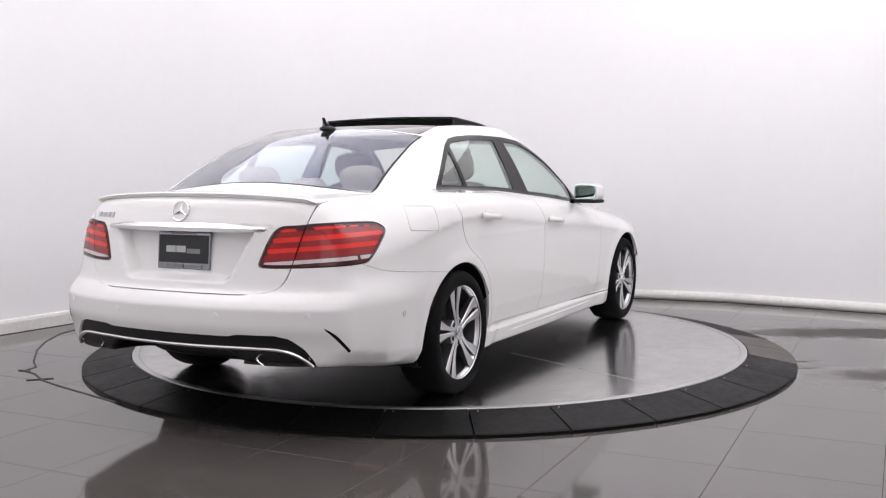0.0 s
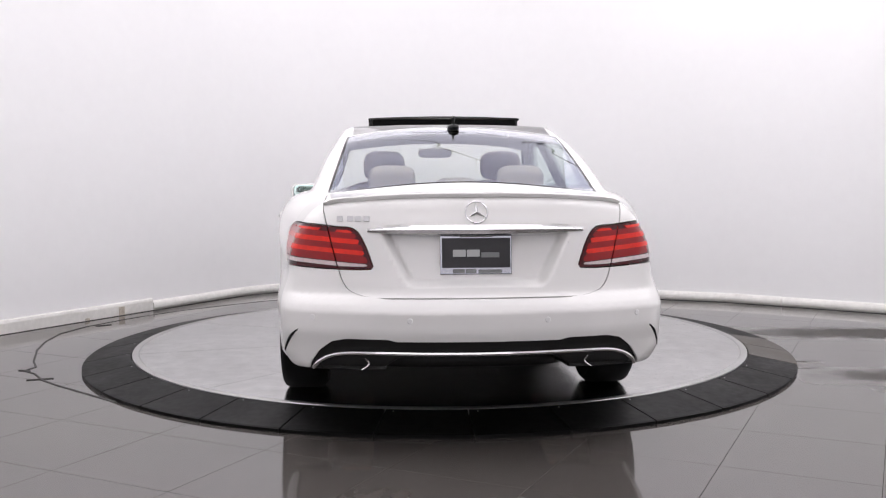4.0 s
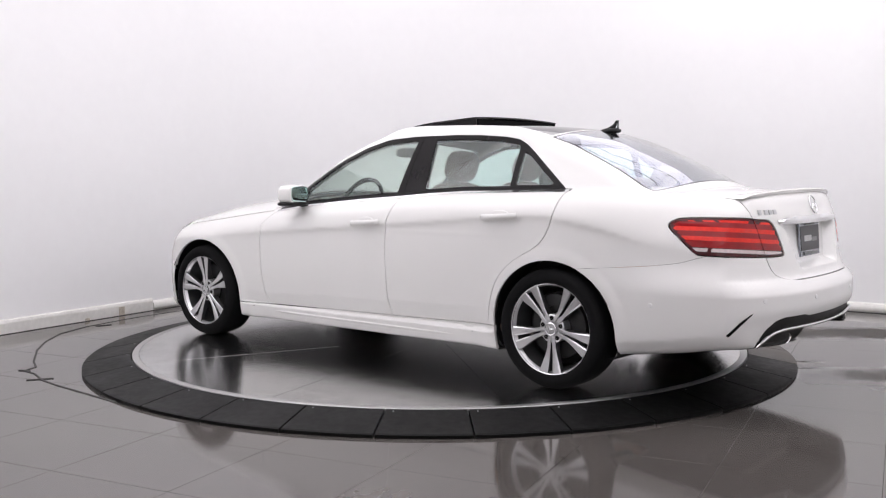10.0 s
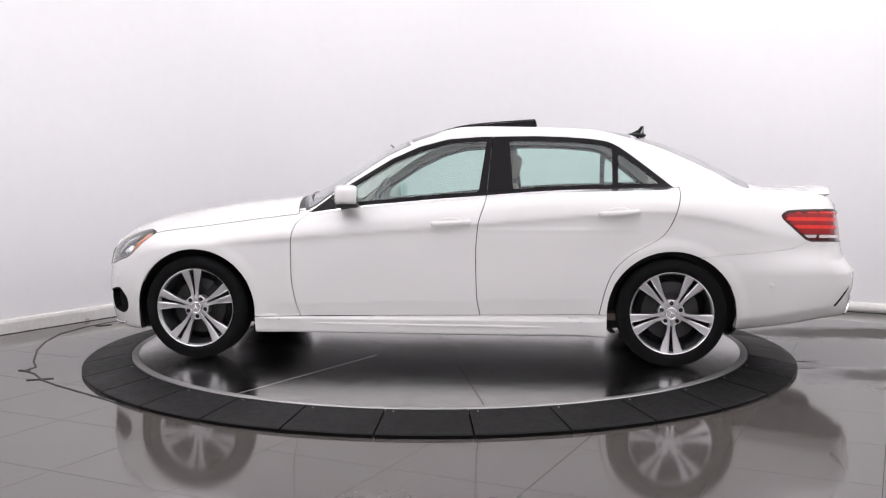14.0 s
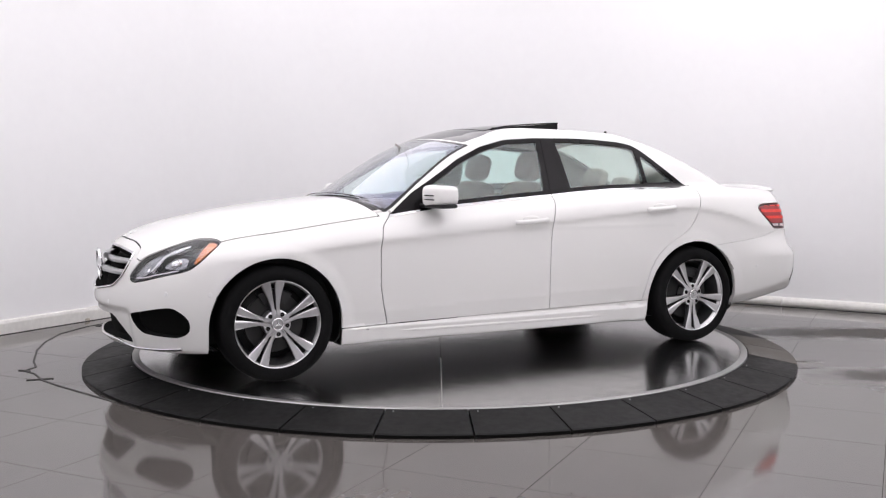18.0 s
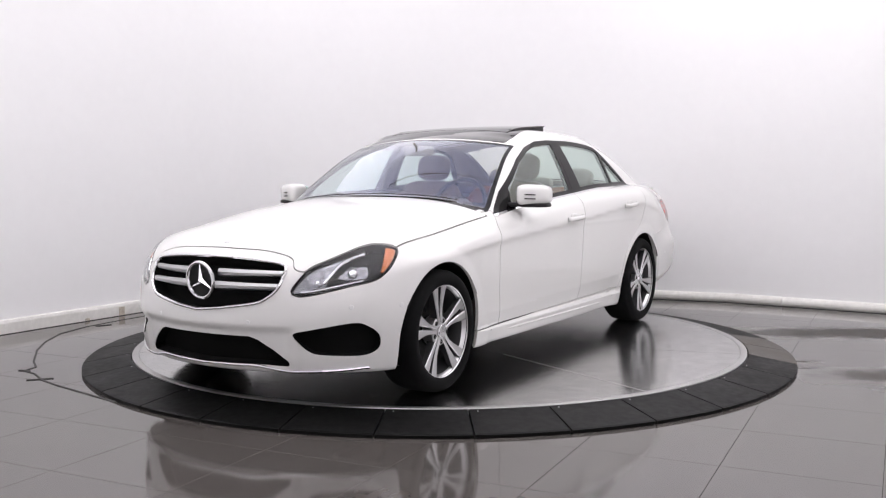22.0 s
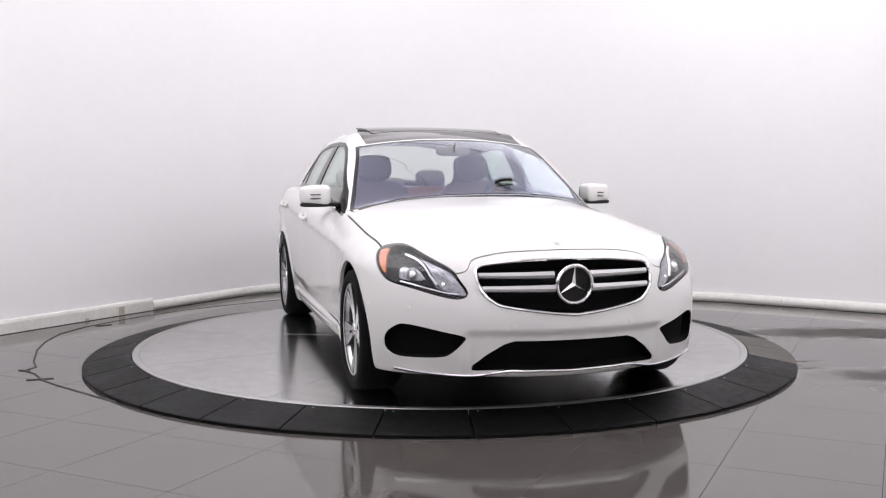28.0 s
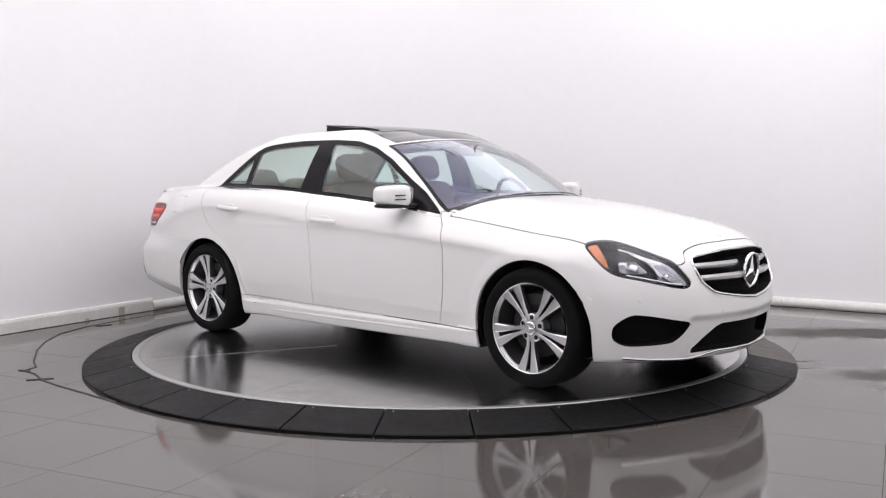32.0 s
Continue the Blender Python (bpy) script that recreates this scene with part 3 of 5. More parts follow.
def rounded(pts, n=5):
    """A closed Catmull-Rom curve through the points."""
    out = []
    m = len(pts)
    for i in range(m):
        p0, p1, p2, p3 = (np.array(pts[(i + k) % m], float) for k in (-1, 0, 1, 2))
        for j in range(n):
            t = j / n
            q = 0.5 * (2 * p1 + (p2 - p0) * t + (2 * p0 - 5 * p1 + 4 * p2 - p3) * t**2 + (3 * p1 - p0 - 3 * p2 + p3) * t**3)
            out.append(tuple(q))
    return out


def take(state, field, gap=0.0):
    """Takes from the surface what lies below 0, leaving a joint of twice the gap round it."""
    P, F = state
    P, got, rest = cut(P, F, (lambda q: field(q) + gap) if gap else field)
    if gap:
        P, _, rest = cut(P, rest, lambda q: field(q) - gap)
    return (P, got), (P, rest)


def form_normals(P):
    e = 2e-4
    g = np.stack([car_field(*(P + np.eye(3)[k] * e).T) - car_field(*(P - np.eye(3)[k] * e).T) for k in range(3)], 1)
    return g / np.maximum(np.linalg.norm(g, axis=1, keepdims=True), 1e-9)


def panel(name, state, mat, parent, side=0, depth=0.012, shell=0.0, offset=0.0, flip=False, label="", shade=True):
    """A sheet of the car's surface with turned-in edges, or with two faces (shell). side 0: both halves in one mesh."""
    P, F = state
    used = sorted({i for f in F for i in f})
    if not used:
        return None
    where = {k: i for i, k in enumerate(used)}
    Q = P[used].copy()
    faces = [tuple(where[i] for i in f) for f in F]
    N = form_normals(Q)
    mid = np.abs(Q[:, 1]) < 2e-4
    Q[mid, 1] = 0
    N[mid, 1] = 0
    Q = Q + N * offset
    count = {}
    for f in faces:
        for i, j in zip(f, f[1:] + f[:1]):
            key = (i, j) if i < j else (j, i)
            count[key] = None if key in count else (i, j)
    border = [e for e in count.values() if e is not None and not (mid[e[0]] and mid[e[1]] and side == 0)]
    V, FF, LN, sm = [], [], [], []
    for s in ((1, -1) if side == 0 else (side,)):
        m = np.array([1, s, 1])
        base = len(V)
        A, B = Q * m, N * m
        V.extend(A)
        inner = None
        back = shell if shell else depth
        if border or shell:
            inner = len(V)
            V.extend(A - B * back)
        sign = -1 if flip else 1
        for f in faces:
            g = f if (s > 0) != flip else f[::-1]
            FF.append([base + i for i in g])
            LN.extend(B[i] * sign for i in g)
            if shell:
                FF.append([inner + i for i in g[::-1]])
                LN.extend(-B[i] * sign for i in g[::-1])
        for i, j in border:
            q = [base + j, base + i, inner + i, inner + j]
            if (s > 0) == flip:
                q = q[::-1]
            n = np.cross(V[q[1]] - V[q[0]], V[q[2]] - V[q[0]])
            n = n / max(np.linalg.norm(n), 1e-12)
            FF.append(q)
            LN.extend([n] * 4)
    me = bpy.data.meshes.new(name)
    me.from_pydata([tuple(v) for v in V], [], FF)
    me.polygons.foreach_set("use_smooth", [True] * len(FF))
    me.normals_split_custom_set([tuple(n) for n in LN])
    me.materials.append(mat)
    ob = new(name, me)
    ob.parent = parent
    if label:
        tagged(ob, label)
    return ob


def pair(name, state, mat, parents, **more):
    """The same sheet on the car's left and, mirrored, on its right."""
    if not isinstance(parents, (list, tuple)):
        parents = (parents, parents)
    return [panel(name, state, mat, p, side=s, **more) for p, s in zip(parents, (1, -1))]


car = thing("car", "white four-door saloon car with a dark glass roof tilted open", "car")
GAP = 0.0026

DLO = [(0.741, 0.899), (0.433, 0.942), (0.225, 0.959), (-0.05, 0.983), (-0.321, 1.002), (-0.55, 1.02), (-0.793, 1.035), (-1.127, 1.041), (-1.458, 1.047), (-1.405, 1.09), (-1.303, 1.172), (-1.21, 1.245), (-1.14, 1.296), (-1.074, 1.328), (-0.972, 1.345), (-0.8, 1.358), (-0.627, 1.364), (-0.315, 1.362), (-0.105, 1.348), (0.069, 1.303), (0.241, 1.227), (0.446, 1.102), (0.568, 1.03)]
HEAD = rounded([(-1.174, 0.578), (-1.140, 0.624), (-1.080, 0.683), (-1.0, 0.717), (-0.901, 0.754), (-0.822, 0.780), (-0.741, 0.791), (-0.645, 0.772), (-0.668, 0.713), (-0.725, 0.651), (-0.785, 0.620), (-0.897, 0.597), (-1.083, 0.556), (-1.150, 0.554)], 4)
REARLAMP = rounded([(-1.376, 0.889), (-1.28, 0.909), (-1.15, 0.920), (-0.96, 0.918), (-0.905, 0.908), (-0.872, 0.878), (-0.905, 0.825), (-0.965, 0.752), (-1.0, 0.740), (-1.12, 0.736), (-1.30, 0.728), (-1.435, 0.728), (-1.447, 0.75)], 4)
GRILLE = [(-0.1, 0.727), (0.0, 0.727), (0.2, 0.724), (0.36, 0.711), (0.425, 0.700), (0.446, 0.68), (0.449, 0.64), (0.43, 0.582), (0.39, 0.543), (0.335, 0.517), (0.15, 0.489), (0.0, 0.474), (-0.1, 0.474)]
LOWER = [(-0.1, 0.355), (0.0, 0.355), (0.29, 0.355), (0.335, 0.34), (0.41, 0.29), (0.478, 0.228), (0.465, 0.208), (0.3, 0.216), (0.0, 0.208), (-0.1, 0.208)]
FOG = rounded([(0.505, 0.372), (0.60, 0.396), (0.74, 0.424), (0.79, 0.416), (0.832, 0.37), (0.832, 0.305), (0.80, 0.272), (0.745, 0.263), (0.62, 0.270), (0.575, 0.285), (0.53, 0.33)], 4)


def side_h(q):
    return (q[:, 1] - q[:, 0]) * 0.70711


def rear_h(q):
    return (q[:, 1] + q[:, 0]) * 0.70711


def arch_field(q):
    d = np.full(len(q), 9.0)
    for cx in (1.437, -1.437):
        dx, dz = q[:, 0] - cx, q[:, 2] - 0.31
        d = np.minimum(d, np.where(dz > 0, np.hypot(dx, dz), np.abs(dx)) - 0.372)
    return np.maximum(d, 0.45 - q[:, 1])


def bend_x(q):
    return q[:, 0] + 0.20 * q[:, 1] ** 2


def hood_field(q):
    low = np.maximum(curve_at([(0.6, 0.915), (0.768, 0.897), (0.926, 0.879), (1.37, 0.821), (1.70, 0.777), (1.78, 0.75), (1.9, 0.665), (2.4, 0.665)], q[:, 0]),
                     curve_at([(0.0, 0.768), (0.25, 0.762), (0.40, 0.742), (0.455, 0.722), (0.485, 0.68), (0.52, 0.668), (0.6, 0.665), (1.0, 0.665)], q[:, 1]))
    return np.maximum(np.where(q[:, 0] > 0, low - q[:, 2], 9), 0.897 - q[:, 0] - 0.15 * q[:, 1] ** 2)


def lid_field(q):
    f = np.maximum(q[:, 1] - curve_at([(0.55, 0.2), (0.609, 0.40), (0.618, 0.486), (0.648, 0.553), (0.733, 0.592), (0.926, 0.643), (0.99, 0.655), (1.2, 0.64)], q[:, 2]), 0.609 - q[:, 2])
    return np.maximum(f, q[:, 0] + 2.052 - 0.10 * q[:, 1] ** 2)


def screen_field(q):
    f = np.maximum(q[:, 1] - (0.748 - 0.40 * (q[:, 2] - 0.99)), 0.205 - bend_x(q))
    return np.maximum(np.maximum(f, bend_x(q) - 0.885), 0.90 - q[:, 2])


def back_screen_field(q):
    f = np.maximum(q[:, 1] - (0.655 - 0.27 * (q[:, 2] - 1.06)), q[:, 0] + 1.245)
    return np.maximum(np.maximum(f, -1.965 + 0.12 * q[:, 1] ** 2 - q[:, 0]), 0.98 - q[:, 2])


def roof_field(q):
    return np.maximum(np.maximum(q[:, 1] - 0.548, bend_x(q) - 0.188), -1.228 - q[:, 0]) + 9 * (q[:, 2] < 1.2)


def door_front_seam(z):
    return curve_at([(0.1, 0.76), (0.267, 0.783), (0.38, 0.812), (0.518, 0.831), (0.689, 0.832), (0.826, 0.809), (0.894, 0.746), (1.0, 0.66)], z)


def door_mid_seam(z):
    return curve_at([(0.1, -0.33), (0.294, -0.314), (0.423, -0.297), (0.659, -0.294), (0.827, -0.307), (0.994, -0.351), (1.2, -0.365), (1.4, -0.385)], z)


def door_rear_seam(z):
    return curve_at([(0.1, -1.0), (0.298, -1.019), (0.359, -1.032), (0.46, -1.057), (0.561, -1.10), (0.645, -1.178), (0.69, -1.245), (0.74, -1.338), (0.79, -1.397), (0.89, -1.45), (0.992, -1.478), (1.1, -1.49)], z)


def sill_top(x):
    return curve_at([(-1.2, 0.304), (1.1, 0.268)], x)


def belt(x):
    return curve_at([(-1.6, 1.047), (-1.458, 1.047), (-1.127, 1.041), (-0.793, 1.035), (-0.55, 1.02), (-0.321, 1.002), (-0.05, 0.983), (0.225, 0.959), (0.433, 0.942), (0.741, 0.899), (0.9, 0.88)], x)


S = surface_net(0.018)
_, S = take(S, lambda q: q[:, 1])
S[0][:, 1] = np.where(S[0][:, 1] < 1e-3, 0, S[0][:, 1])
S = (S[0], [f for f in S[1] if any(S[0][i][1] > 0 for i in f)])
_, S = take(S, arch_field)
under, S = take(S, lambda q: q[:, 2] - curve_at(FLOOR, q[:, 0]) - 0.006)
panel("underbody", under, BLACK, car, label="black plastic underbody")

# lamps and openings of the front
headlamp, S = take(S, lambda q: np.maximum(loop_sd(side_h(q), q[:, 2], HEAD), 1.55 - q[:, 0]), GAP)
rearlamp, S = take(S, lambda q: np.maximum(loop_sd(rear_h(q), q[:, 2], REARLAMP), q[:, 0] + 1.9), GAP)
grille_hole, S = take(S, lambda q: np.maximum(loop_sd(q[:, 1], q[:, 2], GRILLE), 1.6 - q[:, 0]))
lower_hole, S = take(S, lambda q: np.maximum(loop_sd(q[:, 1], q[:, 2], LOWER), 1.6 - q[:, 0]))
fog_hole, S = take(S, lambda q: np.maximum(loop_sd(q[:, 1], q[:, 2], FOG), 1.6 - q[:, 0]))

# black sheet behind the shut lines between panels, standing in for their shade
def shut_line_shade(q):
    d = np.minimum(np.abs(hood_field(q)), np.abs(lid_field(q)))
    low = q[:, 2] - belt(q[:, 0]) - 0.004
    for seam in (door_front_seam, door_mid_seam, door_rear_seam):
        d = np.minimum(d, np.maximum(np.abs(q[:, 0] - seam(q[:, 2])), low))
    d = np.minimum(d, np.maximum(np.abs(q[:, 2] - sill_top(q[:, 0])), np.abs(q[:, 0]) - 1.0))
    return d - 0.012


seam_shade, _ = take(S, shut_line_shade)
panel("shut_line_shade", seam_shade, BLACK, car, depth=0.002, offset=-0.009, label="black sheet behind the panel gaps, standing in for their shade")
hood_skin, S = take(S, hood_field, 0.0026)
hood = panel("bonnet", hood_skin, PAINT, car, depth=0.02)
lid_skin, S = take(S, lid_field, GAP)
boot = panel("boot_lid", lid_skin, PAINT, car, depth=0.02)

# glass of the cabin
screen, S = take(S, screen_field)
screen_edge, screen = (lambda a, b: (b, a))(*take(screen, lambda q: screen_field(q) + 0.022))
panel("windscreen", screen, SCREENGLASS, car, shell=0.005, label="tinted windscreen glass").visible_shadow = False
panel("windscreen_border", screen_edge, FRIT, car, depth=0.008, label="black glass border")
cowl, S = take(S, lambda q: np.maximum(np.maximum(0.885 - bend_x(q), bend_x(q) - 0.96), np.maximum(q[:, 1] - 0.735, 0.88 - q[:, 2])))
panel("cowl", cowl, BLACK, car, label="black plastic wiper cowl")
back_screen, S = take(S, back_screen_field)
back_edge, back_screen = (lambda a, b: (b, a))(*take(back_screen, lambda q: back_screen_field(q) + 0.012))
panel("rear_window", back_screen, SCREENGLASS, car, shell=0.005, label="tinted rear window glass").visible_shadow = False
panel("rear_window_border", back_edge, FRIT, car, depth=0.008, label="black glass border")
roof_skin, S = take(S, roof_field)
sun_hole, roof_skin = take(roof_skin, lambda q: np.maximum(np.maximum(q[:, 1] - 0.47, q[:, 0] + 0.06), -0.64 - q[:, 0]), 0.004)
panel("glass_roof", roof_skin, ROOFGLASS, car, depth=0.012, label="black glass roof")
sunroof = panel("sunroof", sun_hole, ROOFGLASS, car, shell=0.008, label="black glass sunroof tilted up at its back")
sunroof.matrix_basis = Matrix.Translation((-0.06, 0, 1.438)) @ Matrix.Rotation(radians(4.6), 4, "Y") @ Matrix.Translation((0.06, 0, -1.437))
for s in (1, -1):
    bm = bmesh.new()
    bmesh.ops.create_cube(bm, size=1.0, matrix=pose(-0.38, s * 0.448, 1.434, 0, 4.0) @ Matrix.Diagonal((0.50, 0.010, 0.036, 1)))
    part("sunroof_rail", bm, BLACK, car)
# black strip fills the gap below the raised pane's back edge
bm = bmesh.new()
box(bm, -0.636, -0.622, -0.44, 0.44, 1.405, 1.468, 0.002)
part("sunroof_strip", bm, MESHBLACK, car, "black strip filling the gap under the raised sunroof")

# side windows
dlo, S = take(S, lambda q: loop_sd(q[:, 0], q[:, 2], DLO))


def frame_in(q):
    return loop_sd(q[:, 0], q[:, 2], DLO) + 0.026


front_pane, dlo = take(dlo, lambda q: np.maximum(np.maximum(frame_in(q), -0.300 + 0.13 * (q[:, 2] - 1.0) * -1 - q[:, 0]), q[:, 0] - 0.50 + 0.35 * (q[:, 2] - 1.0)))
rear_pane, dlo = take(dlo, lambda q: np.maximum(np.maximum(frame_in(q), q[:, 0] + 0.515 - 0.10 * (q[:, 2] - 1.0)), -1.098 - q[:, 0]))
quarter_pane, dlo = take(dlo, lambda q: np.maximum(frame_in(q) + 0.004, q[:, 0] + 1.132))
front_frame, dlo = take(dlo, lambda q: door_mid_seam(q[:, 2]) - q[:, 0], 0.0015)

# painted panels
sill, S = take(S, lambda q: np.maximum(np.maximum(q[:, 2] - sill_top(q[:, 0]), q[:, 0] - 1.12), -1.12 - q[:, 0]), GAP)
bumper_f, S = take(S, lambda q: curve_at([(0.1, 1.762), (0.5, 1.768), (0.60, 1.81), (0.66, 1.90), (0.9, 2.0)], q[:, 2]) - q[:, 0])
bumper_r, S = take(S, lambda q: np.maximum(q[:, 2] - curve_at([(-2.7, 0.76), (-2.3, 0.745), (-2.1, 0.696), (-1.68, 0.655), (-1.5, 0.64)], q[:, 0]), q[:, 0] + 1.52), 0.0009)
fender, S = take(S, lambda q: np.maximum(door_front_seam(q[:, 2]) - q[:, 0], q[:, 2] - curve_at([(0.6, 0.915), (0.768, 0.897), (0.926, 0.879), (1.37, 0.821), (1.70, 0.777), (2.4, 0.76)], q[:, 0]) - 0.02), GAP)
door_f, S = take(S, lambda q: np.maximum(np.maximum(door_mid_seam(q[:, 2]) - q[:, 0], q[:, 0] - door_front_seam(q[:, 2])), q[:, 2] - belt(q[:, 0]) - 0.006), GAP)
door_r, S = take(S, lambda q: np.maximum(np.maximum(door_rear_seam(q[:, 2]) - q[:, 0], q[:, 0] - door_mid_seam(q[:, 2])), q[:, 2] - belt(q[:, 0]) - 0.006), GAP)
strip_f, door_f = take(door_f, lambda q: belt(q[:, 0]) - 0.011 - q[:, 2])
strip_r, door_r = take(door_r, lambda q: belt(q[:, 0]) - 0.011 - q[:, 2])

S_whole = S
fuel, S = take(S, lambda q: loop_sd(q[:, 0], q[:, 2], rounded([(-1.885, 0.982), (-1.70, 0.977), (-1.692, 0.97), (-1.70, 0.865), (-1.71, 0.858), (-1.905, 0.868), (-1.912, 0.878), (-1.892, 0.978)], 2)), 0.0012)
panel("body_side", S_whole, PAINT, car, side=1, depth=0.015)
panel("body_side", S, PAINT, car, side=-1, depth=0.015)
panel("fuel_flap", fuel, PAINT, car, side=-1)
pair("front_wing", fender, PAINT, car, depth=0.018)
pair("sill", sill, PAINT, car, depth=0.02, label="white side skirt")
doors_f = pair("front_door", door_f, PAINT, car, depth=0.03)
doors_r = pair("rear_door", door_r, PAINT, car, depth=0.03)
pair("window_trim", strip_f, CHROME, doors_f, offset=0.002, label="thin chrome waist strip")
pair("window_trim", strip_r, CHROME, doors_r, offset=0.002, label="thin chrome waist strip")
pair("window_frame", front_frame, GLOSSBLACK, doors_f, depth=0.03, label="black window frame")
pair("window_frame", dlo, GLOSSBLACK, doors_r, depth=0.03, label="black window frame")
for ob in pair("window", front_pane, GLASS, doors_f, shell=0.004, offset=-0.004) + pair("window", rear_pane, GLASS, doors_r, shell=0.004, offset=-0.004) + pair("quarter_window", quarter_pane, GLASS, doors_r, shell=0.004, offset=-0.004):
    ob.visible_shadow = False
    tagged(ob, "green-tinted side window glass")

# rear bumper: black diffuser, slits
DIFFUSER = [(-0.1, 0.43), (0.0, 0.43), (0.345, 0.431), (0.385, 0.441), (0.56, 0.441), (0.62, 0.428), (0.675, 0.385), (0.712, 0.33), (0.725, 0.2), (-0.1, 0.2)]
diffuser, bumper_r = take(bumper_r, lambda q: np.maximum(loop_sd(q[:, 1], q[:, 2], DIFFUSER), q[:, 0] + 2.2))
rear_bumper = panel("rear_bumper", bumper_r, PAINT, car, depth=0.025)
panel("diffuser", diffuser, BLACK, rear_bumper, offset=-0.012, label="black plastic diffuser")
front_bumper = panel("front_bumper", bumper_f, PAINT, car, depth=0.006)
panel("lower_intake", lower_hole, MESHBLACK, front_bumper, offset=-0.06, depth=-0.056, label="black mesh lower intake")
pair("side_intake", fog_hole, MESHBLACK, front_bumper, offset=-0.05, depth=-0.046, label="black mesh side intake")
panel("grille_back", grille_hole, MESHBLACK, front_bumper, offset=-0.07, depth=-0.066, label="black grille mesh")


# ---- wheels ----
def wheel(x, s, phase):
    w = new("wheel")
    w.parent = car
    w.matrix_basis = pose(x, s * 0.80, 0.32, 0, 0, 0 if s > 0 else 180)
    bm = bmesh.new()
    lathe(bm, [(0.236, 0.098), (0.242, 0.108), (0.262, 0.117), (0.290, 0.115), (0.308, 0.104), (0.317, 0.085), (0.320, 0.05), (0.320, -0.06), (0.314, -0.095), (0.29, -0.118), (0.24, -0.115)], 72, axis="y")
    bmesh.ops.recalc_face_normals(bm, faces=bm.faces)
    tyre = part("tyre", bm, TYRE, w, "black low-profile tyre", True)
    bm = bmesh.new()
    lathe(bm, [(0.236, 0.102), (0.243, 0.108), (0.247, 0.104), (0.245, 0.099), (0.236, 0.090), (0.228, 0.075)], 72, axis="y")
    bmesh.ops.recalc_face_normals(bm, faces=bm.faces)
    rim = part("rim", bm, ALLOY, w, "silver alloy rim", True)
    bm = bmesh.new()
    lathe(bm, [(0.228, 0.075), (0.215, 0.03), (0.21, -0.09), (0.238, -0.10)], 72, axis="y")
    part("rim_barrel", bm, DARKALLOY, w, "", True)
    # five pairs of spokes
    for k in range(5):
        for e in (1, -1):
            bm = bmesh.new()
            rows = []
            for r, half, mid, y0, y1 in ((0.045, 0.010, 0.0125, 0.089, 0.030), (0.10, 0.0105, 0.0155, 0.087, 0.040), (0.14, 0.0145, 0.022, 0.089, 0.052), (0.18, 0.0205, 0.0300, 0.093, 0.060), (0.215, 0.0250, 0.0375, 0.097, 0.066), (0.241, 0.0275, 0.0425, 0.1005, 0.070)):
                a, b = (mid - half) * e, (mid + half) * e
                rows.append([bm.verts.new(v) for v in ((a * 1.0, y1, r), (a, y0 - 0.004, r), (a + (b - a) * 0.15, y0, r), (b - (b - a) * 0.15, y0, r), (b, y0 - 0.004, r), (b, y1, r))])
            for p, q in zip(rows, rows[1:]):
                for j in range(6):
                    f = bm.faces.new((p[j], q[j], q[(j + 1) % 6], p[(j + 1) % 6]))
                    f.material_index = 0 if j in (1, 2, 3) else 1
            bm.faces.new(rows[0])
            bm.faces.new(rows[-1])
            bmesh.ops.recalc_face_normals(bm, faces=bm.faces)
            part("spoke", bm, (ALLOY, DARKALLOY), w, at=Matrix.Rotation(radians(72 * k + phase), 4, "Y"))
    bm = bmesh.new()
    lathe(bm, [(0.030, 0.082), (0.036, 0.084), (0.070, 0.083), (0.076, 0.079), (0.077, 0.02)], 40, axis="y")
    bmesh.ops.recalc_face_normals(bm, faces=bm.faces)
    part("hub", bm, ALLOY, w, smooth=True)
    bm = bmesh.new()
    lathe(bm, [(0.001, 0.098), (0.030, 0.097), (0.034, 0.092), (0.0345, 0.080)], 32, axis="y")
    bmesh.ops.recalc_face_normals(bm, faces=bm.faces)
    part("hub_cap", bm, SATIN, w, "silver centre cap", True)
    bm = bmesh.new()
    for k in range(3):
        a = radians(120 * k + phase)
        v = [bm.verts.new(q) for q in ((0, 0.1005, 0), (0.026 * math.sin(a), 0.0985, 0.026 * math.cos(a)), (0.005 * math.sin(a + 1.05), 0.0985, 0.005 * math.cos(a + 1.05)), (0.005 * math.sin(a - 1.05), 0.0985, 0.005 * math.cos(a - 1.05)))]
        bm.faces.new((v[0], v[2], v[1]))
        bm.faces.new((v[0], v[1], v[3]))
    bmesh.ops.recalc_face_normals(bm, faces=bm.faces)
    lathe(bm, [(0.029, 0.0975), (0.0315, 0.0985), (0.0345, 0.0965), (0.036, 0.091)], 32, axis="y")
    part("hub_emblem", bm, CHROME, w, "chrome emblem on the hub")
    # black discs stand in for the shade in the five bolt recesses
    for k in range(5):
        bm = bmesh.new()
        lathe(bm, [(0.001, 0.0865), (0.0105, 0.0862), (0.0125, 0.0845), (0.0125, 0.06)], 12, axis="y")
        a = radians(72 * k + phase + 36)
        part("bolt_recess", bm, BLACK, w, at=pose(0.057 * math.sin(a), 0, 0.057 * math.cos(a)))
    bm = bmesh.new()
    lathe(bm, [(0.07, 0.012), (0.165, 0.012), (0.168, 0.0), (0.165, -0.012), (0.07, -0.012)], 48, axis="y")
    bmesh.ops.recalc_face_normals(bm, faces=bm.faces)
    part("brake_disc", bm, BRAKE, w, "grey steel brake disc")
    bm = bmesh.new()
    rows = []
    for i in range(10):
        a = radians(60 + i * 7)
